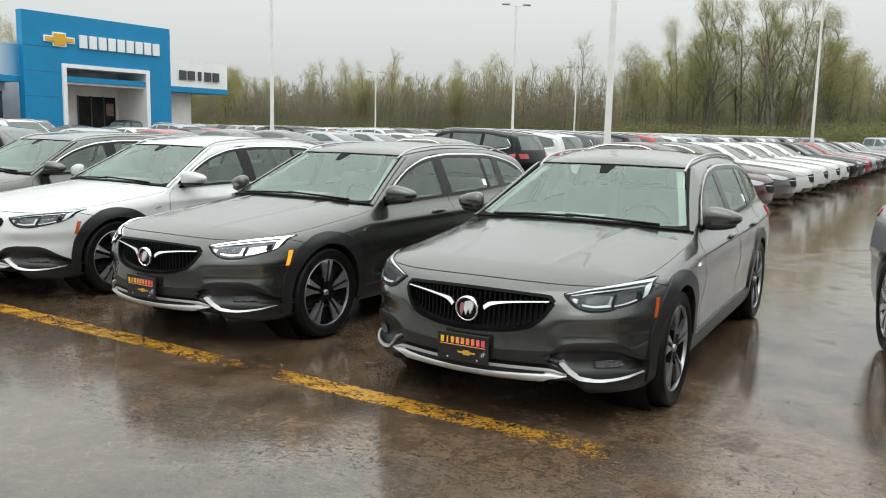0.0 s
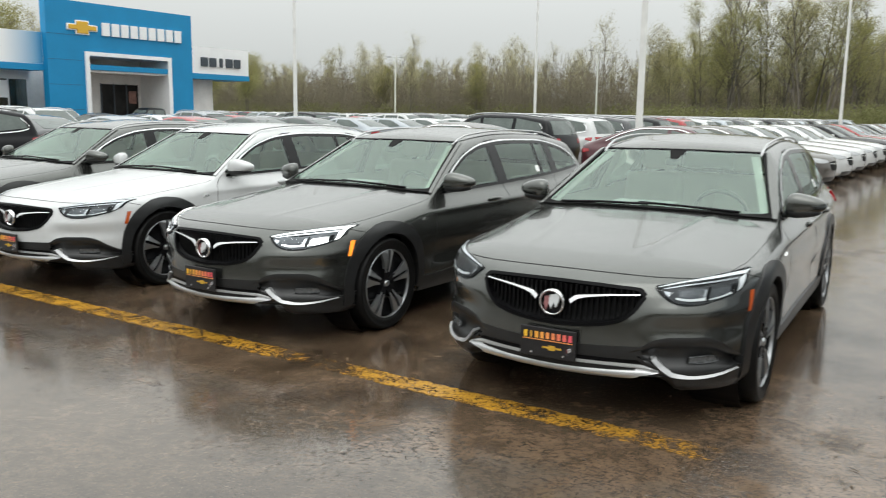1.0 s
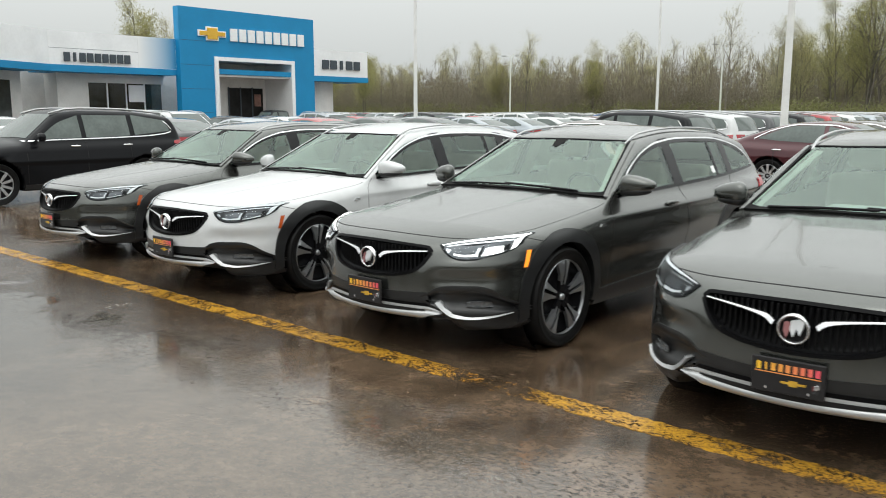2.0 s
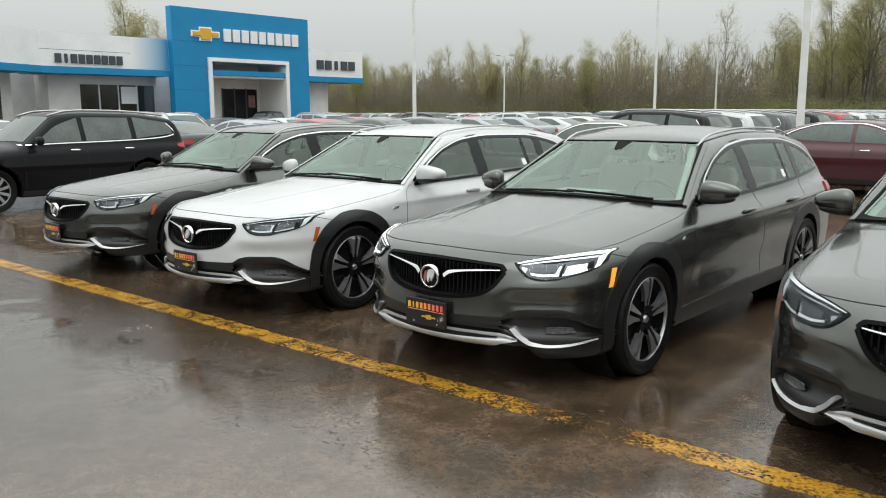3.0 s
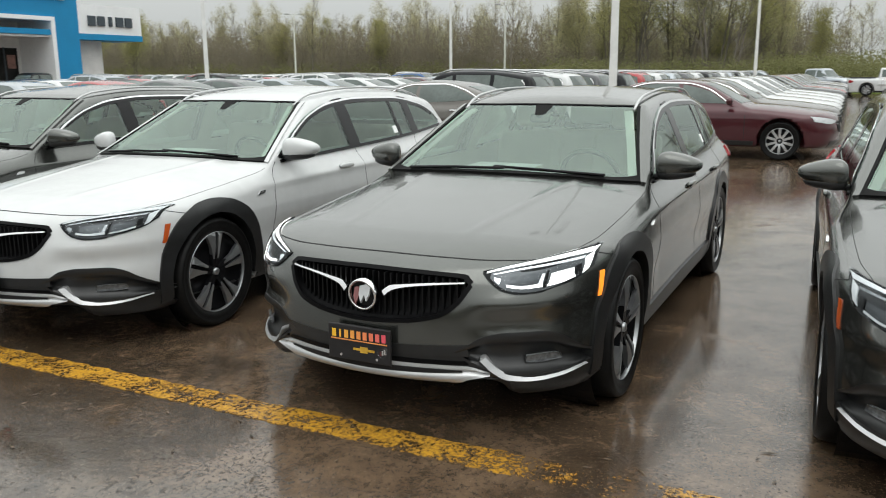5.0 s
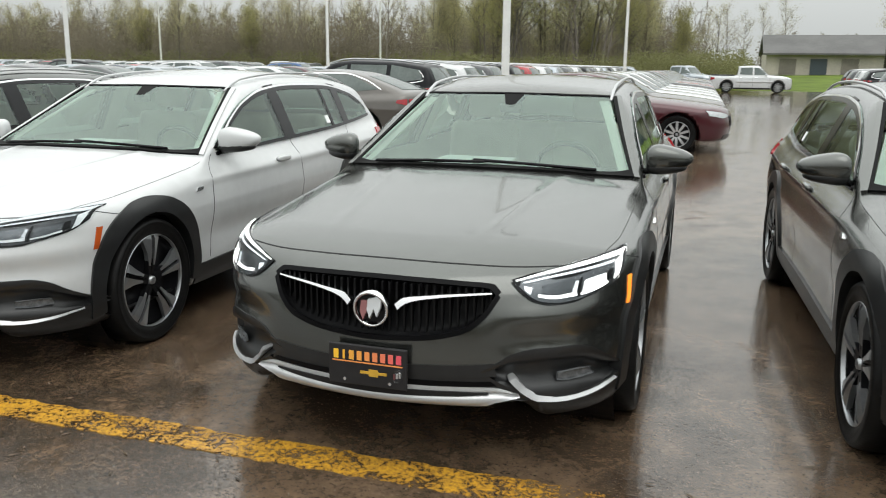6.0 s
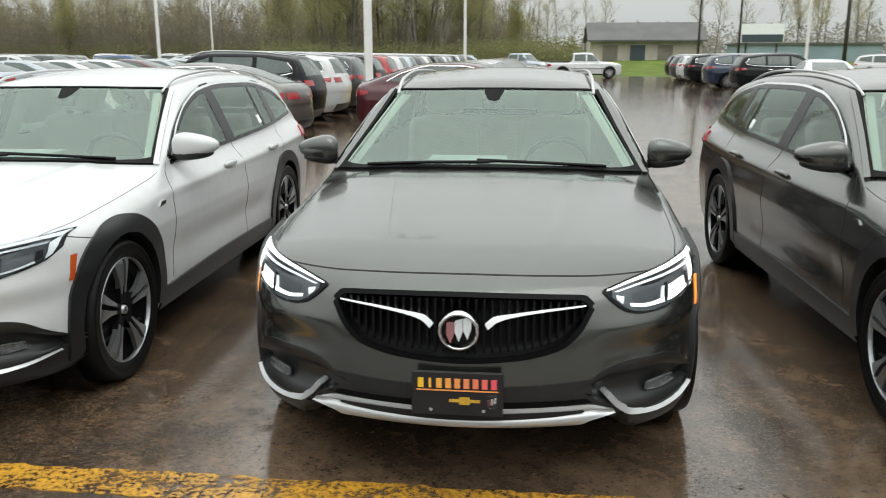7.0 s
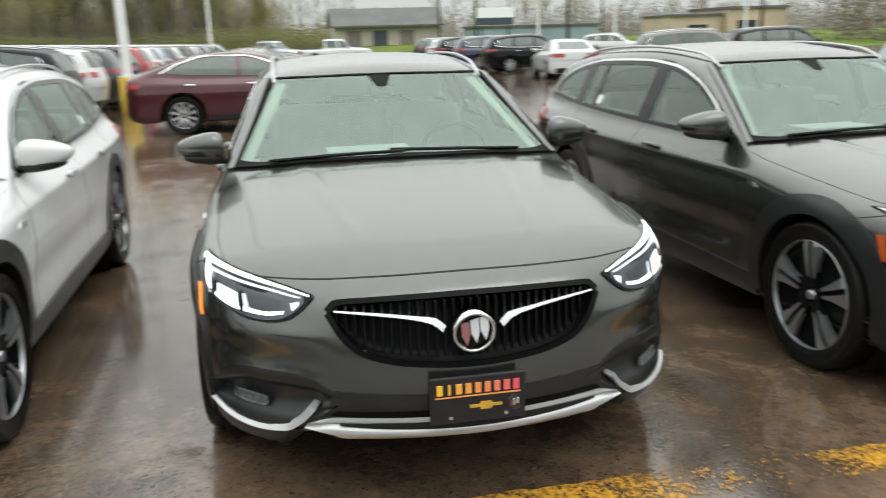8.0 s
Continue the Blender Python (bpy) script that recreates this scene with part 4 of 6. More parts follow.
# ---- ground ----
def wet_asphalt():
    m = bpy.data.materials.new("wet_asphalt")
    m.use_nodes = True
    n, l = m.node_tree.nodes, m.node_tree.links
    b = n["Principled BSDF"]
    tc = n.new("ShaderNodeTexCoord")

    def noise_at(scale, detail=6, rough=0.55, dist=0.0):
        t = n.new("ShaderNodeTexNoise")
        t.inputs["Scale"].default_value, t.inputs["Detail"].default_value, t.inputs["Roughness"].default_value, t.inputs["Distortion"].default_value = scale, detail, rough, dist
        l.new(tc.outputs["Object"], t.inputs["Vector"])
        return t.outputs["Fac"]

    def ranged(sock, a, b_, c=0.0, d=1.0):
        r = n.new("ShaderNodeMapRange")
        for i, v in enumerate((a, b_, c, d)):
            r.inputs[i + 1].default_value = v
        l.new(sock, r.inputs[0])
        return r.outputs[0]

    def mixed(fac, x, y):
        r = n.new("ShaderNodeMixRGB")
        for i, v in ((0, fac), (1, x), (2, y)):
            if isinstance(v, tuple):
                r.inputs[i].default_value = (*v, 1)
            elif isinstance(v, float):
                r.inputs[i].default_value = v
            else:
                l.new(v, r.inputs[i])
        return r.outputs[0]

    def maths(op, x, y):
        r = n.new("ShaderNodeMath")
        r.operation = op
        for i, v in ((0, x), (1, y)):
            if isinstance(v, float):
                r.inputs[i].default_value = v
            else:
                l.new(v, r.inputs[i])
        return r.outputs[0]
    sep = n.new("ShaderNodeSeparateXYZ")
    l.new(tc.outputs["Object"], sep.inputs[0])
    big, mid, grain, chips = noise_at(0.42, 5, 0.6, 0.8), noise_at(2.3, 8, 0.66, 0.3), noise_at(55, 5, 0.75), noise_at(150, 3, 0.7)
    # a film of water nearly everywhere; damp, grainy patches where the old surface stands proud
    edge = maths("ADD", sep.outputs["Y"], ranged(noise_at(1.3, 10, 0.68, 0.5), 0.3, 0.7, -0.5, 0.5))
    lane = ranged(edge, -0.55, -0.8)
    level = maths("ADD", maths("MULTIPLY", big, 0.5), maths("MULTIPLY", mid, 0.5))
    film = ranged(maths("ADD", level, maths("MULTIPLY", grain, 0.2)), 0.74, 0.64)
    old = ranged(maths("ADD", sep.outputs["X"], ranged(noise_at(1.9, 8, 0.68, 0.6), 0.3, 0.7, -1.0, 1.0)), -0.5, -1.3)
    old = maths("MULTIPLY", old, ranged(maths("ADD", sep.outputs["Y"], ranged(mid, 0.3, 0.7, -0.4, 0.4)), 0.9, 0.3))
    film = maths("MULTIPLY", film, ranged(old, 0.0, 1.0, 1.0, 0.55))
    film = maths("MAXIMUM", film, maths("MULTIPLY", lane, ranged(noise_at(3.1, 7, 0.7, 0.4), 0.34, 0.54, 0.82, 0.99)))
    stones = ranged(chips, 0.44, 0.66)
    damp = mixed(stones, (0.022, 0.0135, 0.008), (0.135, 0.09, 0.055))
    wet = mixed(ranged(level, 0.40, 0.60), (0.052, 0.034, 0.021), (0.155, 0.106, 0.069))
    wet = mixed(maths("MULTIPLY", lane, 0.85), wet, mixed(ranged(big, 0.35, 0.65), (0.056, 0.043, 0.031), (0.098, 0.076, 0.056)))
    base = mixed(film, damp, wet)
    # worn tone at two smaller scales, and long faint tyre tracks
    tone = maths("ADD", maths("MULTIPLY", noise_at(7.5, 6, 0.7, 0.6), 0.6), maths("MULTIPLY", noise_at(26, 5, 0.7), 0.4))
    track = n.new("ShaderNodeTexWave")
    track.bands_direction = "Y"
    for key, v in (("Scale", 0.12), ("Distortion", 11.0), ("Detail", 3.0), ("Detail Scale", 0.3)):
        track.inputs[key].default_value = v
    l.new(tc.outputs["Object"], track.inputs["Vector"])
    worn = maths("ADD", maths("MULTIPLY", ranged(tone, 0.36, 0.64, 0.62, 1.3), ranged(old, 0.0, 1.0, 1.1, 0.68)), ranged(track.outputs["Fac"], 0.9, 1.0, 0.0, -0.1))
    coarse = ranged(maths("ADD", maths("MULTIPLY", grain, 0.6), maths("MULTIPLY", noise_at(24, 4, 0.7), 0.4)), 0.42, 0.58, -0.6, 0.75)
    worn = maths("MULTIPLY", worn, maths("ADD", 1.0, maths("MULTIPLY", coarse, maths("MULTIPLY", ranged(film, 0.95, 0.4), 0.8))))
    scale = n.new("ShaderNodeVectorMath")
    scale.operation = "SCALE"
    l.new(base, scale.inputs[0]), l.new(worn, scale.inputs["Scale"])
    base = scale.outputs[0]
    # small dark pits and grit
    pits = ranged(maths("ADD", grain, maths("MULTIPLY", mid, 0.35)), 0.63, 0.55)
    pits = maths("MULTIPLY", pits, ranged(lane, 0.0, 1.0, 1.0, 0.3))
    # loose dark crumbs, thickest along the ragged edge of the puddled lane
    brink = maths("MULTIPLY", ranged(edge, -1.5, -0.7), ranged(edge, 0.1, -0.5))
    crumbs = maths("MULTIPLY", ranged(noise_at(30, 4, 0.65, 0.4), 0.55, 0.60), maths("MULTIPLY", brink, ranged(mid, 0.36, 0.52)))
    pits = maths("MAXIMUM", pits, crumbs)
    base = mixed(maths("MULTIPLY", pits, 0.85), base, (0.014, 0.0095, 0.006))
    grit = ranged(noise_at(85, 2, 0.6), 0.63, 0.69)
    base = mixed(maths("MULTIPLY", grit, 0.55), base, (0.22, 0.18, 0.14))
    l.new(base, b.inputs["Base Color"])
    gloss = maths("ADD", ranged(film, 0.0, 1.0, 0.22, 0.018), maths("MULTIPLY", pits, 0.14))
    l.new(maths("ADD", gloss, ranged(noise_at(6, 6, 0.7), 0.45, 0.75, 0.0, 0.035)), b.inputs["Roughness"])
    b.inputs["Specular IOR Level"].default_value = 1.0
    b.inputs["IOR"].default_value = 1.5
    dry = maths("MAXIMUM", ranged(film, 0.1, 0.92, 1.0, 0.055), pits)
    height = maths("ADD", maths("MULTIPLY", grain, 0.5), maths("MULTIPLY", chips, 0.5))
    b1, b2 = n.new("ShaderNodeBump"), n.new("ShaderNodeBump")
    b1.inputs["Distance"].default_value = 0.008
    l.new(maths("MULTIPLY", dry, 0.75), b1.inputs["Strength"]), l.new(height, b1.inputs["Height"])
    b2.inputs["Strength"].default_value, b2.inputs["Distance"].default_value = 0.045, 0.02
    wave = maths("ADD", noise_at(14.0, 4, 0.55, 0.5), maths("MULTIPLY", noise_at(60.0, 3, 0.6, 0.6), 0.3))
    l.new(wave, b2.inputs["Height"]), l.new(b1.outputs[0], b2.inputs["Normal"])
    l.new(b2.outputs[0], b.inputs["Normal"])
    return m


ASPHALT = wet_asphalt()
GRASS = mat("spring_grass", (0.095, 0.135, 0.02), 0.8, spec=0.1, spots=0.35, size=0.35, bump=0.6, bump_size=14)


def yellow_paint():
    """Worn road paint: flakes off along noise, most of all where tyres cross it and at its end."""
    m = bpy.data.materials.new("worn_yellow_paint")
    m.use_nodes = True
    n, l = m.node_tree.nodes, m.node_tree.links
    b = n["Principled BSDF"]
    tc, sep = n.new("ShaderNodeTexCoord"), n.new("ShaderNodeSeparateXYZ")
    l.new(tc.outputs["Object"], sep.inputs[0])

    def noise_at(scale, detail, rough):
        t = n.new("ShaderNodeTexNoise")
        t.inputs["Scale"].default_value, t.inputs["Detail"].default_value, t.inputs["Roughness"].default_value = scale, detail, rough
        l.new(tc.outputs["Object"], t.inputs["Vector"])
        return t.outputs["Fac"]

    def sums(*terms):
        out = None
        for sock, k in terms:
            q = n.new("ShaderNodeMath")
            q.operation = "MULTIPLY_ADD"
            q.inputs[1].default_value = k
            l.new(sock, q.inputs[0])
            if out:
                l.new(out, q.inputs[2])
            else:
                q.inputs[2].default_value = 0.0
            out = q.outputs[0]
        return out

    def ranged(sock, lo, hi):
        r = n.new("ShaderNodeMapRange")
        r.inputs[1].default_value, r.inputs[2].default_value = lo, hi
        l.new(sock, r.inputs[0])
        return r.outputs[0]
    along = n.new("ShaderNodeValToRGB")
    along.color_ramp.interpolation = "B_SPLINE"
    e = along.color_ramp.elements
    e[0].position, e[0].color = 0.0, (0.35, 0.35, 0.35, 1)
    e[1].position, e[1].color = 0.986, (1, 1, 1, 1)
    for x, v in ((-9, 0.3), (-1.4, 0.32), (-0.95, 0.5), (-0.5, 0.3), (0.5, 0.36), (0.78, 0.55), (1.12, 0.85), (1.32, 0.6), (1.6, 0.3), (2.3, 0.32), (2.75, 0.42), (3.2, 0.45), (3.5, 0.55)):
        q = e.new((x + 14) / 18)
        q.color = (v, v, v, 1)
    l.new(ranged(sep.outputs["X"], -14, 4), along.inputs[0])
    fleck = noise_at(46, 7, 0.76)
    wear = sums((fleck, 1.0), (noise_at(7, 5, 0.6), 0.55), (along.outputs[0], 0.42))
    gone = ranged(wear, 0.945, 1.01)
    mix = n.new("ShaderNodeMixRGB")
    mix.inputs[1].default_value, mix.inputs[2].default_value = (0.60, 0.315, 0.03, 1), (0.27, 0.145, 0.033, 1)
    l.new(ranged(wear, 0.80, 0.97), mix.inputs[0]), l.new(mix.outputs[0], b.inputs["Base Color"])
    b.inputs["Roughness"].default_value = 0.25
    bp = n.new("ShaderNodeBump")
    bp.inputs["Strength"].default_value, bp.inputs["Distance"].default_value = 0.4, 0.004
    l.new(noise_at(130, 3, 0.6), bp.inputs["Height"]), l.new(bp.outputs[0], b.inputs["Normal"])
    clear, mx = n.new("ShaderNodeBsdfTransparent"), n.new("ShaderNodeMixShader")
    l.new(gone, mx.inputs[0]), l.new(b.outputs[0], mx.inputs[1]), l.new(clear.outputs[0], mx.inputs[2])
    l.new(mx.outputs[0], n["Material Output"].inputs[0])
    return m


def sheet(name, x0, x1, y0, y1, z, material, label, step, rise=None, kind="structure", category="ground"):
    nx, ny = max(2, int((x1 - x0) / step) + 1), max(2, int((y1 - y0) / step) + 1)
    g = np.stack(np.meshgrid(np.linspace(x0, x1, nx), np.linspace(y0, y1, ny), indexing="ij"), -1).reshape(-1, 2)
    zz = np.full(len(g), z) if rise is None else z + rise(g[:, 0], g[:, 1])
    i = np.arange(nx * ny).reshape(nx, ny)
    f = np.stack([i[:-1, :-1], i[1:, :-1], i[1:, 1:], i[:-1, 1:]], -1).reshape(-1, 4)
    return tagged(link(name, np.column_stack([g, zz]), f, material), label, category, "", kind)


sheet("ground", -600, 600, -300, 1200, -0.12, GRASS, "wet spring grass round the car lot", 12, lambda x, y: 1.4 * np.clip((y - 75) / 60, 0, 1) * np.clip((x + 20) / 40, 0, 1))
lot = boxes(((-12, 12.25, -0.1), (150, 103.5, 0.2)))
tagged(part("pavement", lot, ASPHALT), "wet, dark, patchy asphalt of the car lot", "pavement", "", "structure")

# the long painted line along the noses of the row, broken where it has worn away
YELLOW = yellow_paint()
rng = random.Random(5)
strip = bmesh.new()
cuts = [(-14.0, 3.72)]
for a, b in cuts:
    k = max(2, int((b - a) / 0.04))
    xs = np.linspace(a, b, k)
    lo = [strip.verts.new((q, -0.055 + rng.uniform(-0.009, 0.009), 0.0)) for q in xs]
    hi = [strip.verts.new((q, 0.122 + rng.uniform(-0.011, 0.011), 0.0)) for q in xs]
    top_l = [strip.verts.new(v.co + Vector((0, 0, 0.004))) for v in lo]
    top_h = [strip.verts.new(v.co + Vector((0, 0, 0.004))) for v in hi]
    for i in range(k - 1):
        strip.faces.new((top_l[i], top_l[i + 1], top_h[i + 1], top_h[i]))
        strip.faces.new((lo[i], lo[i + 1], top_l[i + 1], top_l[i]))
        strip.faces.new((hi[i + 1], hi[i], top_h[i], top_h[i + 1]))
tagged(part("painted_line", strip, YELLOW), "worn yellow line painted on wet asphalt", "road marking", "", "structure")

# ---- parked vehicles further off ----
DARK_GLASS = mat("tinted_car_glass", (0.085, 0.105, 0.097), 0.06, spots=0.2, size=2, spec=0.55)
CLEAR_LAMP = mat("clear_lamp", (0.55, 0.57, 0.58), 0.12, 0.5, spots=0.1, size=20)


def field(hood, nose, tail, side, roof, cab, front, rear, cabin_from=0.7, bed=None):
    """A vehicle's surface from its curves: front and rear are (y, z, y, z) of the screens' slopes."""
    def f(p):
        x, y, z = np.abs(p[:, 0]), p[:, 1], p[:, 2]
        a = smax(z - hood(y) + 0.04 * (x / 0.85) ** 2 + 0.05 * (x / 0.85) ** 6, nose(z) + 0.3 * x**2 + 0.45 * x**8 - y, 0.06)
        a = smax(a, x - side(z) + 0.05 * np.clip(0.6 - y, 0, 1), 0.07)
        a = smax(a, y - tail(z) + 0.16 * x**2 + 0.3 * x**8, 0.07)
        a = smax(a, 0.22 - z, 0.05)
        fy, fz, gy, gz = front
        d = math.hypot(gy - fy, gz - fz)
        scr = ((z - fz) * (gy - fy) - (y - fy - 0.2 * x**2) * (gz - fz)) / d
        ry, rz, sy, sz = rear
        e = math.hypot(sy - ry, sz - rz)
        bk = ((y - ry + 0.12 * x**2) * (sz - rz) - (z - rz) * (sy - ry)) / e
        c = smax(z - roof(y) + 0.09 * x**2 + 0.2 * x**6, scr, 0.06)
        c = smax(c, (x - cab(z)) * 0.92, 0.06)
        c = smax(c, bk, 0.06)
        c = smax(c, y - tail(z) + 0.16 * x**2 + 0.3 * x**8, 0.07)
        return smin(a, smax(c, cabin_from - z, 0.03), 0.05)
    return f


def wheeled(f, axles, r):
    def g(p):
        v = f(p)
        for ay in axles:
            v = np.maximum(v, -np.maximum(np.hypot(p[:, 1] - ay, p[:, 2] - r) - r * 1.15, 0.55 - np.abs(p[:, 0])))
        return v
    return g


KINDS = {}


def simple_wheel(parent, at, side, r):
    t = Matrix.Translation(at) @ Matrix.Diagonal((side, 1, 1, 1))
    a = lathe([(r * 0.6, -0.2), (r * 0.97, -0.19), (r, -0.15), (r, -0.04), (r * 0.95, 0.0), (r * 0.7, -0.005), (r * 0.62, -0.03)], 20)
    b = lathe([(r * 0.66, -0.012), (r * 0.62, -0.002), (r * 0.55, -0.03), (r * 0.2, -0.02), (0.001, -0.015)], 10)
    a.transform(t), b.transform(t)
    w = part("wheel", a, RUBBER, parent, "", True)
    part("rim", b, ALLOY, w)
    return w


def vehicle(kind, step):
    """Build one vehicle of a kind, nose at the origin towards -y, with its panes, lamps, mirrors and wheels."""
    k = KINDS[kind]
    f, L = k["f"], k["length"]
    car = empty(k["name"], k["label"], k["category"], "vehicles parked in the lot")
    P, Q, N = skin(wheeled(f, k["axles"], k["r"]), (-1.1, -0.15, 0.12), (1.1, L + 0.2, k["height"] + 0.12), step)
    link("body", P, Q, WHITE, car, normals=N)
    fine = step < 0.06
    n1, m1 = (16, 8) if fine else (7, 4)
    S = lambda *a, **kk: shell(a[0], f, *a[1:], **kk)
    (y0, w0), (y1, w1) = k["screen"]
    S("windscreen", "z", [(-w0, y0 + 0.1), (0, y0), (w0, y0 + 0.1)], [(-w1, y1 + 0.05), (0, y1), (w1, y1 + 0.05)], 0.006, DARK_GLASS, car, n=n1, m=m1)
    z0, z1, w2, w3 = k["back"]
    S("rear_pane", "y", [(-w2, z0), (w2, z0)], [(-w3, z1), (w3, z1)], 0.006, DARK_GLASS, car, n=n1, m=m1, sign=-1)
    for s in (1, -1):
        for lo, hi in k["panes"]:
            S("side_pane", "x", lo, hi, 0.006, DARK_GLASS, car, n=n1, m=m1, sign=s)
        if k["trim"] and fine:
            arc = k["trim"]
            S("window_trim", "x", arc, [(a, b + 0.018) for a, b in arc], 0.010, CHROME, car, n=n1 * 2, m=3, sign=s)
        zh = k["lamp"]
        S("headlamp", "y", [(s * 0.46, zh - 0.05), (s * 0.66, zh - 0.075), (s * 0.87, zh - 0.03)], [(s * 0.46, zh - 0.02), (s * 0.66, zh + 0.02), (s * 0.87, zh + 0.055)], 0.012, CLEAR_LAMP, car, n=8, m=4)
        a, b, c, d = k["tail_lamp"]
        S("tail_lamp", "y", [(s * a, c), (s * b, c)], [(s * a, d), (s * b, d)], 0.012, RED_LENS, car, n=6, m=4, sign=-1)
        S("tail_lamp", "x", [(L - 0.42, c + 0.05), (L - 0.24, c + 0.01)], [(L - 0.40, d - 0.02), (L - 0.24, d)], 0.012, RED_LENS, car, n=5, m=4, sign=s)
        if fine:
            S("sill_cladding", "x", [(k["axles"][0] + 0.45, 0.25), (k["axles"][1] - 0.45, 0.25)], [(k["axles"][0] + 0.45, 0.33), (k["axles"][1] - 0.45, 0.34)], 0.01, CLADDING, car, n=12, m=3, sign=s)
            for hy in (k["gaps"][1] - 0.2, k["gaps"][2] - 0.05):
                q = meet(f, "x", np.array([hy]), np.array([k["belt"] - 0.1]), s)[0]
                part("door_handle", ball((q[0] + s * 0.012, hy, k["belt"] - 0.1), (0.018, 0.1, 0.017), 0.7, 0, 10), CHROME, car, "chrome door handle", True)
            for gy in k["gaps"]:
                S("panel_gap", "x", [(gy, 0.36), (gy, k["belt"] - 0.02)], [(gy + 0.012, 0.36), (gy + 0.012, k["belt"] - 0.02)], 0.002, SEAM, car, n=8, m=2, sign=s)
        mz = k["belt"] + 0.07
        part("door_mirror", ball((s * (k["half"] + 0.1), k["mirror"], mz), (0.1, 0.06, 0.075), 0.75, 0, 10 if fine else 6), WHITE, car, smooth=True)
        if k["rails"]:
            ys = np.linspace(*k["rails"], 9)
            t = meet(f, "z", np.full(9, 0.57) * s, ys)
            part("roof_rail", tube([(p[0], p[1], p[2] + 0.045) for p in t], 0.02, 5), SATIN, car, smooth=True)
        for ay in k["axles"]:
            if fine:
                wheel(car, (s * k["half"], ay, k["r"]), s, 10, k["r"], "plain", 32)
            else:
                simple_wheel(car, (s * k["half"], ay, k["r"]), s, k["r"])
    zg = k["lamp"] - 0.08
    S("grille", "y", [(-0.3, zg - 0.14), (0, zg - 0.17), (0.3, zg - 0.14)], [(-0.42, zg + 0.03), (0, zg + 0.05), (0.42, zg + 0.03)], 0.006, MESH_BLACK, car, "dark grille", n=9, m=4)
    S("grille_wing", "y", [(-0.4, zg - 0.01), (0, zg - 0.03), (0.4, zg - 0.01)], [(-0.41, zg + 0.005), (0, zg - 0.005), (0.41, zg + 0.005)], 0.014, CHROME, car, n=9, m=2)
    S("bumper_lip", "y", [(-0.6, 0.24), (0.6, 0.24)], [(-0.6, 0.34), (0.6, 0.34)], 0.01, CLADDING, car, n=9, m=3)
    S("rear_bumper", "y", [(-0.7, 0.26), (0.7, 0.26)], [(-0.7, 0.42), (0.7, 0.42)], 0.012, CLADDING, car, n=9, m=3, sign=-1)
    if k.get("bed"):
        part("bed_cover", boxes(((0, (k["bed"] + L) / 2 - 0.05, k["belt"] + 0.055), (1.5, L - k["bed"] - 0.25, 0.05)), bevel=0.01), CLADDING, car, "black cover over the bed")
    return car


SIDE_CAR = curve((0.15, 0.84), (0.35, 0.9), (0.65, 0.925), (0.85, 0.905), (1.0, 0.86), (1.1, 0.8))
SIDE_TALL = curve((0.15, 0.86), (0.4, 0.93), (0.75, 0.945), (1.0, 0.92), (1.12, 0.87), (1.3, 0.8))
NOSE_CAR = curve((0.15, 0.2), (0.3, 0.05), (0.5, 0.02), (0.65, 0.04), (0.75, 0.075), (0.82, 0.15), (0.88, 0.33), (0.95, 0.75))
NOSE_TALL = curve((0.15, 0.2), (0.3, 0.06), (0.55, 0.02), (0.8, 0.04), (0.95, 0.1), (1.05, 0.3), (1.15, 0.8))
KINDS["sedan"] = dict(
    name="sedan", label="", category="car", length=4.9, height=1.45, half=0.91, belt=0.97, r=0.34, axles=(0.97, 3.8), lamp=0.72, rails=None, mirror=1.85, gaps=(1.58, 2.75, 3.7),
    f=field(curve((-0.2, 0.76), (0.2, 0.84), (0.8, 0.925), (1.6, 0.99), (3.5, 1.02), (4.5, 1.06), (5, 1.06)), NOSE_CAR, curve((0.15, 4.7), (0.4, 4.86), (0.7, 4.84), (0.95, 4.8), (1.1, 4.7)), SIDE_CAR,
            curve((1.9, 1.3), (2.3, 1.38), (2.9, 1.44), (3.5, 1.4), (4.2, 1.23), (4.7, 1.06)), curve((0.9, 0.85), (1.1, 0.78), (1.3, 0.66), (1.42, 0.56)), (1.5, 0.955, 2.35, 1.40), (4.75, 1.04, 3.7, 1.40)),
    screen=((1.58, 0.72), (2.3, 0.53)), back=(1.08, 1.32, 0.6, 0.5), tail_lamp=(0.4, 0.78, 0.8, 0.92),
    panes=[([(1.92, 0.99), (2.75, 1.01)], [(1.95, 1.02), (2.3, 1.23), (2.75, 1.335)]), ([(2.83, 1.01), (3.6, 1.04), (4.05, 1.08)], [(2.83, 1.35), (3.4, 1.33), (4.05, 1.11)])],
    trim=[(1.88, 0.99), (2.3, 1.25), (2.72, 1.345), (3.3, 1.35), (3.8, 1.24), (4.15, 1.07)])
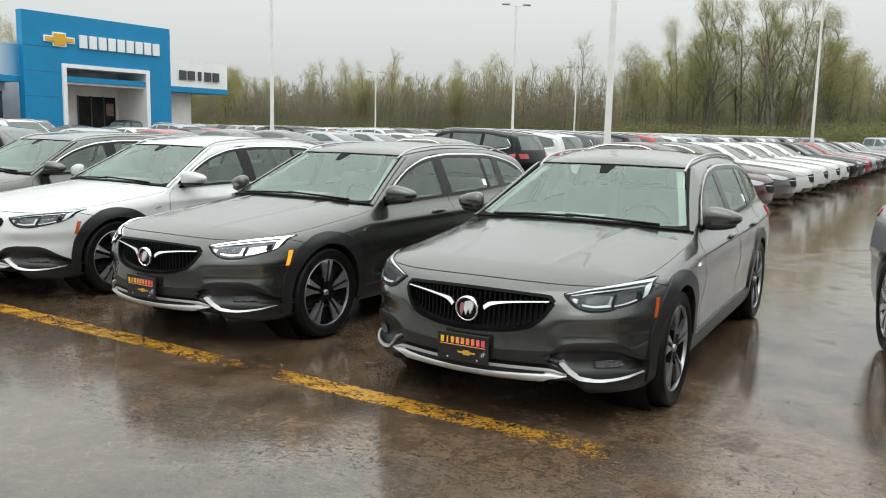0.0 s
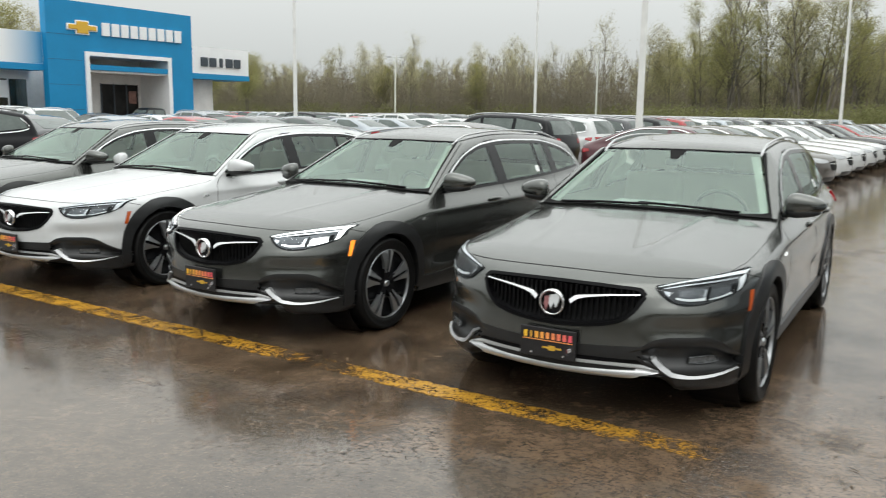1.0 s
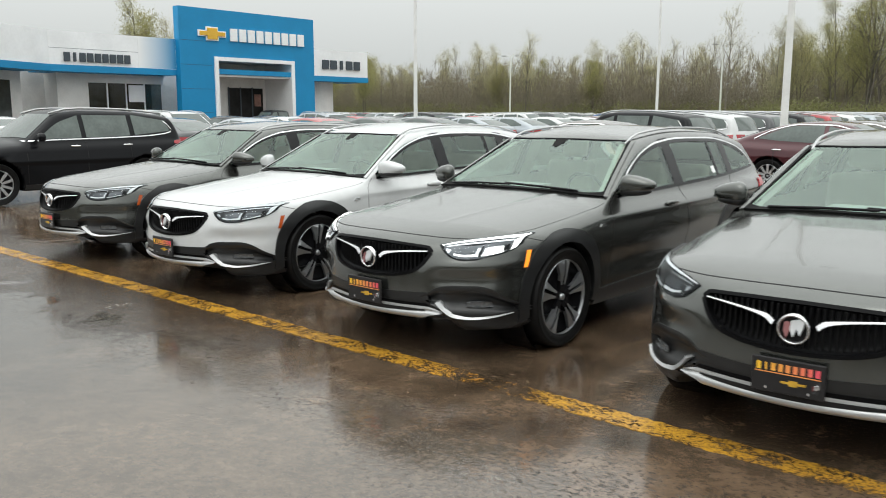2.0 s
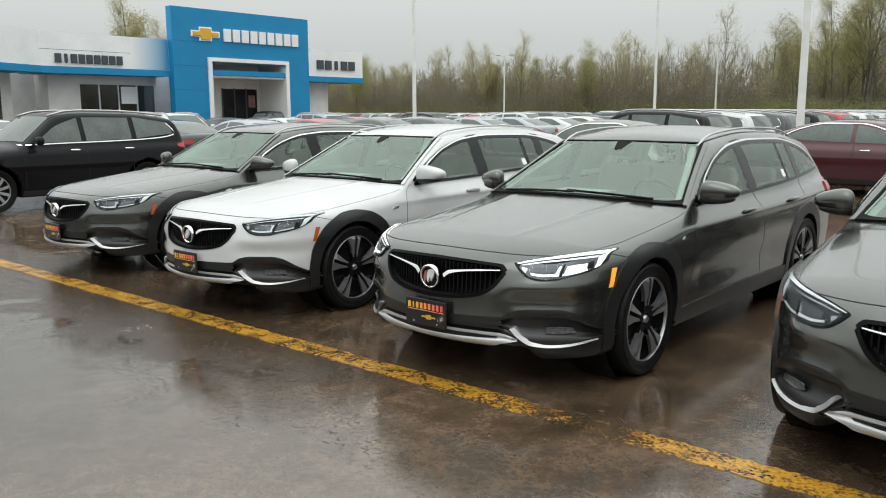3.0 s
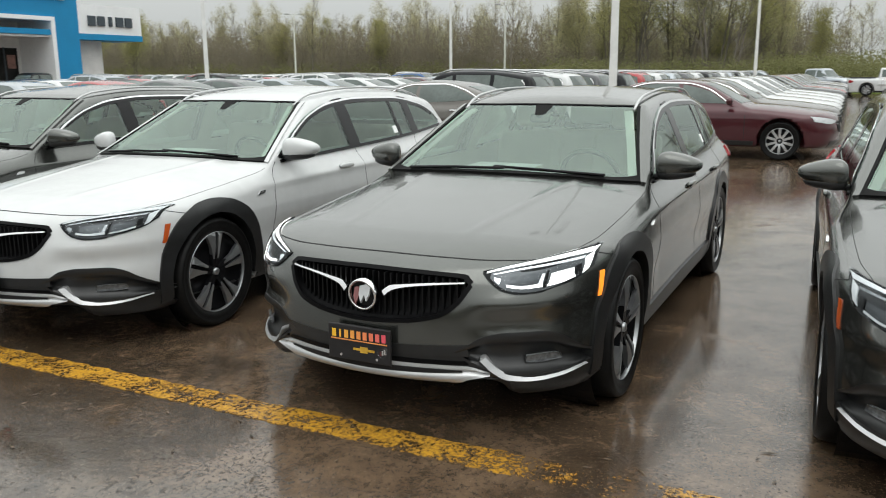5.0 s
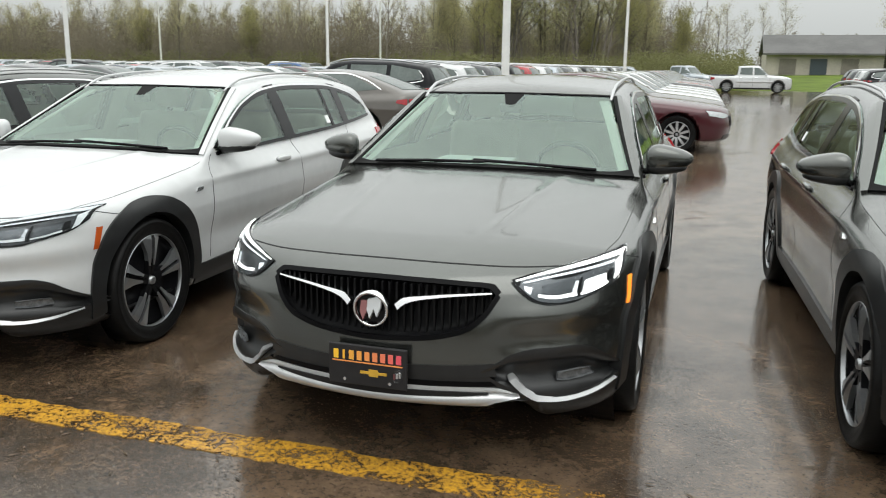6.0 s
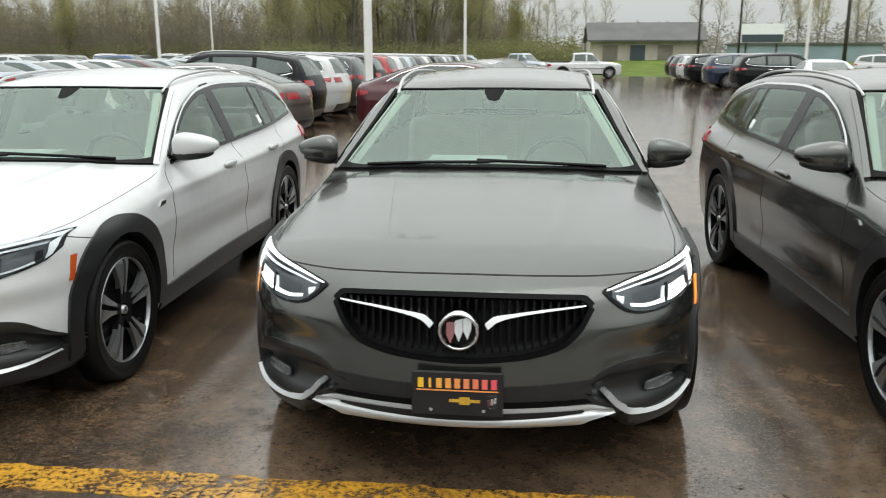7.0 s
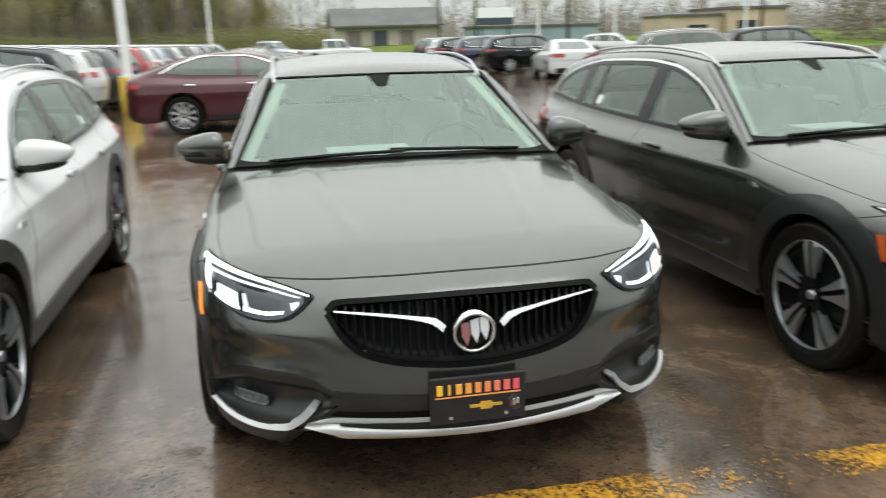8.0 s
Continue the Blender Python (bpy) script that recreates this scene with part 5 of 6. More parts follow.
KINDS["suv"] = dict(
    name="suv", label="", category="suv", length=4.7, height=1.7, half=0.93, belt=1.08, r=0.36, axles=(0.92, 3.64), lamp=0.86, rails=(2.0, 4.2), mirror=1.65, gaps=(1.42, 2.5, 3.35),
    f=field(curve((-0.2, 0.86), (0.2, 0.97), (0.8, 1.05), (1.4, 1.1), (3, 1.12), (5, 1.14)), NOSE_TALL, curve((0.15, 4.45), (0.45, 4.66), (0.8, 4.7), (1.1, 4.62), (1.3, 4.55)), SIDE_TALL,
            curve((1.6, 1.47), (2.0, 1.59), (2.6, 1.645), (3.4, 1.63), (4.2, 1.55), (4.6, 1.49)), curve((1.0, 0.88), (1.2, 0.82), (1.45, 0.72), (1.6, 0.66), (1.7, 0.58)), (1.3, 1.06, 2.05, 1.6), (4.66, 1.08, 4.3, 1.6)),
    screen=((1.4, 0.74), (1.98, 0.58)), back=(1.14, 1.48, 0.66, 0.56), tail_lamp=(0.48, 0.78, 0.93, 1.05),
    panes=[([(1.66, 1.11), (2.45, 1.12)], [(1.72, 1.16), (2.06, 1.39), (2.45, 1.525)]), ([(2.54, 1.12), (3.4, 1.14)], [(2.54, 1.53), (3.4, 1.52)]), ([(3.5, 1.15), (4.25, 1.22)], [(3.5, 1.53), (4.2, 1.42)])],
    trim=[(1.42, 1.068), (2.0, 1.086), (2.8, 1.098), (3.6, 1.118), (4.05, 1.15), (4.30, 1.22), (4.26, 1.30), (4.16, 1.40)])
KINDS["pickup"] = dict(
    name="pickup", label="", category="pickup", length=5.4, height=1.82, half=0.93, belt=1.1, r=0.39, axles=(0.95, 4.2), lamp=0.95, rails=None, mirror=1.75, gaps=(1.5, 2.55, 3.35), bed=3.65,
    f=field(curve((-0.2, 0.95), (0.15, 1.08), (0.8, 1.14), (1.5, 1.17), (3.5, 1.15), (5.6, 1.15)), NOSE_TALL, curve((0.15, 5.3), (0.5, 5.38), (0.9, 5.4), (1.2, 5.38)), SIDE_TALL,
            curve((1.6, 1.65), (2.0, 1.76), (2.5, 1.79), (3.2, 1.78), (3.6, 1.74)), curve((1.0, 0.89), (1.2, 0.83), (1.5, 0.72), (1.72, 0.64), (1.8, 0.56)), (1.5, 1.12, 2.1, 1.72), (3.62, 1.1, 3.5, 1.72)),
    screen=((1.55, 0.74), (2.02, 0.6)), back=(1.28, 1.6, 0.62, 0.58), tail_lamp=(0.78, 0.9, 0.82, 1.0),
    panes=[([(1.68, 1.18), (2.5, 1.18)], [(1.74, 1.22), (2.02, 1.58), (2.5, 1.66)]), ([(2.6, 1.18), (3.4, 1.2)], [(2.6, 1.665), (3.36, 1.64)])], trim=None)

stock = {}
for kk in KINDS:
    stock[kk, "near"] = vehicle(kk, 0.05)
    stock[kk, "far"] = vehicle(kk, 0.125)
PAINTS = {
    "white": WHITE, "black": BLACK, "maroon": MAROON, "silver": SILVER,
    "dark grey": paint("dark_grey_paint", (0.045, 0.047, 0.05), 0.4, 0.35), "red": paint("red_paint", (0.30, 0.012, 0.015), 0.1, 0.35), "blue": paint("blue_paint", (0.02, 0.075, 0.2), 0.3, 0.35),
    "navy": paint("navy_paint", (0.012, 0.02, 0.045), 0.3, 0.35), "bronze": paint("bronze_grey_paint", (0.11, 0.10, 0.09), 0.45, 0.36), "brown": paint("brown_paint", (0.06, 0.045, 0.035), 0.4, 0.35)}


def park(kind, colour, x, y, turn, near=False, extra="parked on wet asphalt", z=0.0):
    src = stock[kind, "near" if near else "far"]
    c = copy_thing(src, pose(x, y, z, 0, 0, turn))
    tagged(recolour(c, {WHITE: PAINTS[colour]}), f"{colour} rain-wet {kind} {extra}")
    return c


# tails towards the aisle beside the pole, noses away (-x)
for i, (kind, colour) in enumerate((("sedan", "bronze"), ("suv", "black"), ("suv", "white"), ("suv", "dark grey"), ("suv", "black"), ("suv", "red"), ("suv", "white"), ("suv", "silver"), ("suv", "dark grey"), ("suv", "white"),
                                    ("suv", "black"), ("suv", "dark grey"), ("suv", "white"), ("suv", "silver"), ("suv", "black"), ("suv", "white"), ("suv", "dark grey"))):
    park(kind, colour, (-4.4 if i else -3.9) - KINDS[kind]["length"], 12.5 + 2.62 * i + (0.25 if i else 0), -90, i < 4, "with its tail to the light pole row")
# noses towards the open aisle (+x)
for i, colour in enumerate(("maroon", "bronze", "white", "white", "white", "white", "black", "dark grey", "red", "silver", "dark grey", "black", "white", "maroon", "silver", "white")):
    park("sedan", colour, 1.55 - 0.03 * i, 14.05 + 2.68 * i, 90, i < 5, "nosing out into the open aisle")
# the black suv behind the row and its column
rng = random.Random(11)
hues = ["white"] * 7 + ["black"] * 4 + ["dark grey"] * 4 + ["silver"] * 4 + ["navy", "navy", "white", "blue", "red", "red", "maroon", "maroon"]
park("suv", "black", -11.9, 0.9, 1, True, "in the row of wagons")
park("suv", "silver", 6.34, -0.05, 15, True, "beside the open aisle")
for i in range(0, 19):
    kind = "sedan" if i < 12 else rng.choice(["suv", "sedan"])
    park(kind, rng.choice(hues), -16.2 - KINDS[kind]["length"], 9.3 + 2.75 * i, -90)
for x, turn, y0, n in ((-21.8, 90, 10.5, 18), (-34.5, -90, 4.0, 21), (-35.5, 90, 3.0, 12)):
    for i in range(n):
        kind = rng.choice(["suv", "sedan", "sedan", "sedan", "sedan"])
        d = 0 if turn == 90 else -KINDS[kind]["length"]
        park(kind, rng.choice(hues), x + (0 if turn == 90 else d + 5), y0 + 2.75 * i, turn)
# the dense stock at the back, in rows along x
for r, yy in enumerate((50.0, 56.0)):
    for i in range(14):
        kind = rng.choice(["suv", "suv", "sedan"])
        park(kind, rng.choice(hues), -46.5 - 2.7 * i, yy + rng.uniform(-0.2, 0.2), 180 if r else 0)
for i in range(15):
    park(rng.choice(["suv", "pickup", "suv"]), rng.choice(hues[:17]), -48.0 + 2.7 * i - 4, 63.0, 180)
# two pickups before the showroom
park("pickup", "white", -43.2, 19.6, 0, False, "standing before the showroom")
park("pickup", "black", -43.2, 29.2, 0, False, "standing before the showroom portal")
# vans, and pickups at the lot's far edge
park("suv", "silver", -2.6, 62.6, 90)
park("suv", "white", -8.2, 62.0, 90)
park("pickup", "silver", 1.4, 61.5, 60)
park("pickup", "white", 6.25, 58.4, 90, True, "standing at the edge of the grass")
# the row beyond the open aisle, tails towards it
for kind, colour, x, y, turn, near in (("sedan", "white", 10.6, 31.2, 172, True), ("suv", "black", 13.25, 34.9, 90, True), ("suv", "navy", 13.1, 40.4, 90, True), ("suv", "black", 13.2, 46.2, 90, True),
                                       ("suv", "white", 13.4, 50.2, 90, False), ("suv", "dark grey", 13.6, 54.2, 90, False), ("suv", "black", 13.9, 58.2, 90, False), ("suv", "bronze", 15.6, 23.0, 75, True), ("suv", "black", 19.5, 24.5, 80, False), ("suv", "white", 24.5, 52, 60, False), ("sedan", "white", 33, 60, 75, False)):
    park(kind, colour, x, y, turn, near, "in the row across the aisle")
for s in stock.values():
    for o in (*s.children_recursive, s):
        bpy.data.objects.remove(o)

# ---- showroom, facing the lot along +x ----
BLUE = mat("blue_metal_panel", (0.001, 0.225, 0.47), 0.55, 0.0, spots=0.05, size=0.8, bump=0.03, bump_size=3)
WHITE_PANEL = mat("white_metal_panel", (0.84, 0.85, 0.86), 0.45, spots=0.05, size=0.7)
WHITE_WALL = mat("white_block_wall", (0.76, 0.75, 0.73), 0.8, spots=0.08, size=1.2, bump=0.2, bump_size=30)
SIGN_WHITE = mat("sign_white", (0.85, 0.86, 0.87), 0.4, spots=0.03)
SIGN_DARK = mat("sign_dark", (0.05, 0.065, 0.08), 0.5, spots=0.05)
SHOW_GLASS = mat("showroom_glass", (0.035, 0.042, 0.045), 0.06, spots=0.3, size=0.6, spec=0.8)
# opaque near-black: the shade of the entrance is put into the pane colour
DOORWAY = mat("shaded_doorway_glass", (0.018, 0.018, 0.017), 0.3, spots=0.5, size=1.2, spec=0.12)
WARM_POSTER = mat("faded_poster", (0.30, 0.16, 0.13), 0.6, spots=0.4, size=2)
# no lamps indoors; the warm interior light is put into this wall colour
INNER = mat("showroom_inside", (0.24, 0.20, 0.13), 0.8, spots=0.4, size=0.8)
X0 = -46.5
shop = empty("showroom", "blue and white car showroom with a tall entrance tower", "building")


def slab(name, x0, x1, y0, y1, z0, z1, material, parent, label="", bevel=0.0):
    return part(name, boxes((((x0 + x1) / 2, (y0 + y1) / 2, (z0 + z1) / 2), (x1 - x0, y1 - y0, z1 - z0)), bevel=bevel), material, parent, label)


# tower, with a deep portal through it
T, DEEP = X0 - 0.6, X0 - 3.3
slab("tower_wall", T, X0, 26.9, 29.5, -0.1, 8.58, BLUE, shop, "blue panelled entrance tower")
slab("tower_wall", T, X0, 36.4, 38.36, -0.1, 8.58, BLUE, shop)
slab("tower_wall", T, X0, 29.5, 36.4, 5.42, 8.58, BLUE, shop)
for z in (1.6, 3.2, 4.8, 6.4):
    slab("panel_joint", X0, X0 + 0.006, 26.9, 29.3, z, z + 0.02, SIGN_DARK, shop)
slab("portal_frame", DEEP, X0 + 0.12, 29.5, 29.8, -0.1, 5.42, WHITE_PANEL, shop, "white portal frame")
slab("portal_frame", DEEP, X0 + 0.12, 36.1, 36.4, -0.1, 5.42, WHITE_PANEL, shop)
slab("portal_frame", DEEP, X0 + 0.12, 29.8, 36.1, 5.16, 5.42, WHITE_PANEL, shop)
slab("portal_beam", X0 - 0.7, X0 + 0.02, 29.8, 36.1, 4.25, 4.6, BLUE, shop, "blue beam across the portal")
slab("portal_back", X0 - 3.3, X0 - 3.2, 29.5, 36.4, -0.1, 5.4, WHITE_WALL, shop)
slab("portal_roof", DEEP, T, 29.5, 36.4, 5.424, 5.52, WHITE_WALL, shop)
slab("portal_ceiling", X0 - 3.2, X0 - 0.1, 29.8, 36.1, 4.1, 4.24, WHITE_WALL, shop)
for y in (32.7, 33.75, 34.8):
    d = slab("entrance_pane", X0 - 3.2, X0 - 3.15, y, y + 1.0, 0.0, 3.45, DOORWAY, shop, "dark entrance glass")
    slab("pane_frame", X0 - 3.15, X0 - 3.1, y - 0.05, y + 0.05, 0.0, 3.5, SIGN_DARK, d)
slab("portal_poster", X0 - 3.14, X0 - 3.12, 35.0, 35.6, 2.1, 3.0, WARM_POSTER, shop, "pale poster beside the door")
# wings
for nm, y0, y1, xa in (("left", 18.5, 26.9, X0 - 0.5), ("right", 38.36, 44.15, X0 - 0.2)):
    slab("wing_fascia", xa - 3.0, xa, y0, y1, 4.45, 6.45, WHITE_PANEL, shop, "white fascia panels")
    slab("wing_band", xa - 3.0, xa + 0.05, y0 - 0.03 * (nm == "left"), y1 + 0.03 * (nm == "right"), 4.05, 4.45, BLUE, shop, "blue band under the fascia")
slab("wing_wall", X0 - 4.0, X0 - 1.6, 38.36, 41.6, -0.1, 4.05, WHITE_WALL, shop, "white block wall")
slab("wing_pane", X0 - 1.6, X0 - 1.56, 38.6, 39.4, 0.2, 3.6, SHOW_GLASS, shop)
slab("wing_wall", X0 - 4.0, X0 - 2.2, 19.6, 21.6, -0.1, 4.05, WHITE_WALL, shop)
slab("wing_wall", X0 - 4.0, X0 - 3.9, 21.6, 26.9, -0.1, 4.05, INNER, shop, "warm lit showroom inside")
for y in np.arange(21.6, 26.8, 1.3):
    p = slab("show_pane", X0 - 2.4, X0 - 2.36, y, y + 1.25, 0.3, 3.5, glass("show_pane_glass", (0.5, 0.52, 0.5), 1.5), shop, "tall showroom pane")
    slab("pane_frame", X0 - 2.36, X0 - 2.3, y - 0.04, y + 0.04, 0.2, 3.7, WHITE_PANEL, p)
slab("wing_wall", X0 - 2.5, X0 - 2.2, 21.6, 26.9, 3.5, 4.05, WHITE_WALL, shop)
slab("wing_poster", X0 - 2.2, X0 - 2.16, 24.3, 25.4, 2.3, 3.4, SIGN_WHITE, shop, "pale poster with a red patch")
# the angled wing beyond the corner
ang = Matrix.Translation((X0 - 0.5, 18.5, 0)) @ Matrix.Rotation(radians(28), 4, "Z")
for nm, a, m, lab in (("wing_fascia", ((-1.5, -7.5, 5.45), (3.0, 15, 2.0)), WHITE_PANEL, ""), ("wing_band", ((-1.5, -7.5, 4.25), (3.1, 15.06, 0.4)), BLUE, ""), ("wing_wall", ((-3.2, -7.5, 2.0), (2.2, 15, 4.1)), WHITE_WALL, "")):
    bm = boxes(a)
    bm.transform(ang)
    part(nm, bm, m, shop, lab)
for y in (-1.6, -3.6, -6.5, -9.5):
    bm = boxes(((-2.08, y, 1.85), (0.06, 1.3, 3.3)))
    bm.transform(ang)
    part("wing_door", bm, SHOW_GLASS, shop, "dark glazed door")
slab("main_hall", X0 - 22, X0 - 4.0, 12, 43, -0.1, 5.2, WHITE_WALL, shop)
FADE = mat("fading_blue_panel", (0.84, 0.85, 0.86), 0.45)
fn_, fl_ = FADE.node_tree.nodes, FADE.node_tree.links
f_tc, f_sep, f_mr, f_mix = fn_.new("ShaderNodeTexCoord"), fn_.new("ShaderNodeSeparateXYZ"), fn_.new("ShaderNodeMapRange"), fn_.new("ShaderNodeMixRGB")
f_mr.inputs[1].default_value, f_mr.inputs[2].default_value = 24.3, 26.9
f_mix.inputs[1].default_value, f_mix.inputs[2].default_value = (0.84, 0.85, 0.86, 1), (0.03, 0.27, 0.50, 1)
fl_.new(f_tc.outputs["Object"], f_sep.inputs[0]), fl_.new(f_sep.outputs["Y"], f_mr.inputs[0]), fl_.new(f_mr.outputs[0], f_mix.inputs[0]), fl_.new(f_mix.outputs[0], fn_["Principled BSDF"].inputs["Base Color"])
slab("fascia_fade", X0 - 0.5, X0 - 0.49, 24.2, 26.88, 4.47, 6.44, FADE, shop, "fascia panel fading to blue")
slab("fascia_joint", X0 - 0.5, X0 - 0.494, 18.5, 26.9, 5.42, 5.44, SIGN_DARK, shop)


def blocks(y0, y1, z0, z1, n, x, material, label, name, skip=()):
    sign = empty(name, label, "sign")
    w = (y1 - y0) / n
    for k in range(n):
        thin = 0.35 if k in skip else 0.78
        part("sign_block", boxes(((x, y0 + w * (k + 0.5), (z0 + z1) / 2), (0.12, w * thin, z1 - z0)), bevel=0.02), material, sign)
    return sign


blocks(30.75, 37.4, 6.52, 7.38, 9, X0 + 0.08, SIGN_WHITE, "row of plain white sign blocks on the tower", "tower_sign")
blocks(19.3, 23.65, 4.66, 5.2, 9, X0 - 0.42, SIGN_DARK, "row of small dark sign blocks on the fascia", "fascia_sign", (1,))
blocks(39.2, 43.3, 5.0, 5.68, 5, X0 - 0.12, SIGN_DARK, "row of dark sign blocks on the short fascia", "wing_sign", (2,))
bt = empty("gold_cross_sign", "gold cross-shaped sign with a white rim", "sign")
part("sign_back", boxes(((X0 + 0.05, 29.4, 6.93), (0.08, 2.22, 0.42)), ((X0 + 0.05, 29.4, 6.93), (0.08, 0.98, 0.92)), bevel=0.02), SIGN_WHITE, bt)
part("sign_face", boxes(((X0 + 0.1, 29.4, 6.93), (0.08, 2.0, 0.28)), ((X0 + 0.1, 29.4, 6.93), (0.081, 0.8, 0.76)), bevel=0.02), GOLD, bt)

# ---- light poles ----
POLE = mat("white_pole_paint", (0.72, 0.72, 0.70), 0.5, spots=0.08, size=3)
BASE_YELLOW = mat("yellow_base_paint", (0.62, 0.42, 0.05), 0.55, spots=0.2, size=4, bump=0.2)
HEAD = mat("lamp_head_grey", (0.35, 0.35, 0.35), 0.5, spots=0.1)


def light_pole(x, y, tall, turn=0, w=0.2):
    p = empty("light_pole", "white square light pole on a yellow concrete base", "light pole", "light poles of the lot")
    bm = lathe([(0.22, 0.0), (0.22, 0.82), (0.2, 0.86), (0.001, 0.86)], 24, "z")
    part("pole_base", bm, BASE_YELLOW, p, "yellow painted concrete base", True)
    b = bmesh.new()
    bmesh.ops.create_cone(b, segments=4, radius1=w * 0.707, radius2=w * 0.42, depth=tall - 0.86, matrix=Matrix.Translation((0, 0, 0.86 + (tall - 0.86) / 2)) @ Matrix.Rotation(radians(45), 4, "Z"), cap_ends=True)
    part("pole_shaft", b, POLE, p)
    part("pole_plate", boxes(((0, 0, 0.875), (0.34, 0.34, 0.03))), POLE, p)
    for s in (-1, 1):
        a = part("lamp_arm", tube([(0, 0, tall - 0.12), (s * 0.3, 0, tall - 0.05), (s * 0.55, 0, tall)], 0.03, 6), POLE, p)
        part("lamp_head", boxes(((s * 0.85, 0, tall + 0.02), (0.6, 0.34, 0.12)), bevel=0.03), HEAD, a)
    p.matrix_basis = pose(x, y, 0, 0, 0, turn)


for q in ((-4.15, 19.3, 11.8, 20), (-26.3, 28.3, 11.8, 40), (-27.0, 56.4, 11.6, 40), (-5.15, 61.2, 11.6, 20), (-62.8, 85, 9.0, 30), (-34.2, 85, 9.0, 30), (21.0, 66, 11.5, 0), (30.2, 72, 11.5, 0), (41.0, 68, 11.5, 0)):
    light_pole(*q)

# ---- trees ----
BARK = mat("wet_bark", (0.15, 0.13, 0.11), 0.9, spots=0.3, size=3, vary=0.25)
LEAF = leafy("young_leaf", (0.30, 0.285, 0.125), 0.5)
LEAF_PALE = leafy("pale_bud_leaf", (0.40, 0.37, 0.21), 0.5)
BRUSH_GREEN = leafy("brush_green", (0.19, 0.19, 0.085), 0.5)
# twig colour paled to put the haze of distance into it
BRUSH_HAZED = leafy("hazed_twigs", (0.36, 0.335, 0.30), 0.4)
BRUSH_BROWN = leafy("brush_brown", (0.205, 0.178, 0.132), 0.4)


def grow(seed, tall, spread, leaves, leaf_size, trunks=1, lift=0.3):
    """Limbs as three-sided tapered bars, and leaf scraps round the twigs: bark points, bark faces, leaf points, leaf faces."""
    r = random.Random(seed)
    bv, bf, tips = [], [], []

    def limb(p, d, length, rad, level):
        k = 4 if level < 2 else 2
        pts = [p]
        for _ in range(k):
            d = (d + Vector((r.gauss(0, 0.045 if level == 0 else 0.1), r.gauss(0, 0.045 if level == 0 else 0.1), r.gauss(0.06, 0.05)))).normalized()
            pts.append(pts[-1] + d * length / k)
        base = len(bv)
        for i, q in enumerate(pts):
            u = d.orthogonal().normalized()
            w = d.cross(u)
            rr = rad * (1 - 0.88 * i / k) + 0.005
            for a in range(3):
                bv.append(q + rr * (math.cos(a * 2.094) * u + math.sin(a * 2.094) * w))
        for i in range(k):
            for a in range(3):
                o = base + 3 * i
                bf.append((o + a, o + (a + 1) % 3, o + 3 + (a + 1) % 3, o + 3 + a))
        if level == 3:
            tips.extend(pts[1:])
            return
        n = (12, 5, 4)[level]
        for j in range(n):
            t = (lift if level == 0 else 0.2) + (1 - lift if level == 0 else 0.8) * (j + r.random()) / n
            i = min(int(t * k), k - 1)
            q = pts[i].lerp(pts[i + 1], t * k - i)
            side = Vector((r.gauss(0, 1), r.gauss(0, 1), 0)).normalized()
            up = r.uniform(0.5, 1.3) if level == 0 else r.uniform(0.3, 1.1)
            limb(q, (side * spread + d * up + Vector((0, 0, 0.25))).normalized(), length * ((0.44 - 0.34 * t) if level == 0 else 0.4) * r.uniform(0.7, 1.2), rad * (0.42 - 0.15 * t), level + 1)
    for k in range(trunks):
        a = r.uniform(0, 6.28)
        limb(Vector((0.25 * k * math.cos(a), 0.25 * k * math.sin(a), -0.1)), Vector((0.12 * k * math.cos(a), 0.12 * k * math.sin(a), 1)).normalized(), tall * r.uniform(0.8, 1) * (1 if k == 0 else 0.85), tall * 0.0085, 0)
    lv, lf = [], []
    for _ in range(leaves):
        c = r.choice(tips) + Vector((r.gauss(0, 0.38), r.gauss(0, 0.38), r.gauss(0, 0.3)))
        u = Vector((r.gauss(0, 1), r.gauss(0, 1), r.gauss(0, 1))).normalized()
        w = u.orthogonal().normalized()
        s = leaf_size * r.uniform(0.5, 1.3)
        o = len(lv)
        lv.extend([c + u * s, c + w * s * 0.7, c - u * s * 0.8, c - w * s * 0.6])
        lf.append((o, o + 1, o + 2, o + 3))
    return bv, bf, lv, lf


def tree(name, label, seed, tall, spread, leaves, leaf_size, leaf_mat, trunks=1):
    bv, bf, lv, lf = grow(seed, tall, spread, leaves, leaf_size, trunks)
    t = empty(name, label, "tree", "trees behind the lot")
    link("trunk", bv, bf, BARK, t, "dark bare trunk with limbs", False)
    if lf:
        link("crown", lv, lf, leaf_mat, t, "thin young leaves", False)
    return t


kinds = [
    tree("tree", "tall tree with thin fresh green leaves", 3, 15.5, 0.85, 9500, 0.052, LEAF, 2),
    tree("tree", "tall tree with sparse pale buds", 4, 14.5, 0.75, 9000, 0.05, LEAF_PALE, 2),
    tree("tree", "bare upright tree with fine twigs", 5, 12, 0.8, 2200, 0.05, LEAF_PALE),
    tree("tree", "bushy tree in young yellow-green leaf", 6, 9.5, 1.05, 12000, 0.058, LEAF, 2),
    tree("tree", "slender bare tree with fine twigs", 7, 11, 0.7, 1500, 0.05, LEAF_PALE),
    tree("tree", "rounded tree with pale blossom-like leaves", 8, 10, 0.95, 10000, 0.055, LEAF_PALE, 2)]
rng = random.Random(21)


def plant(i, x, y, s, z=-0.12):
    c = copy_thing(kinds[i], pose(x, y, z, 0, 0, rng.uniform(0, 360)))
    c.scale = (s, s, s * rng.uniform(0.93, 1.07))


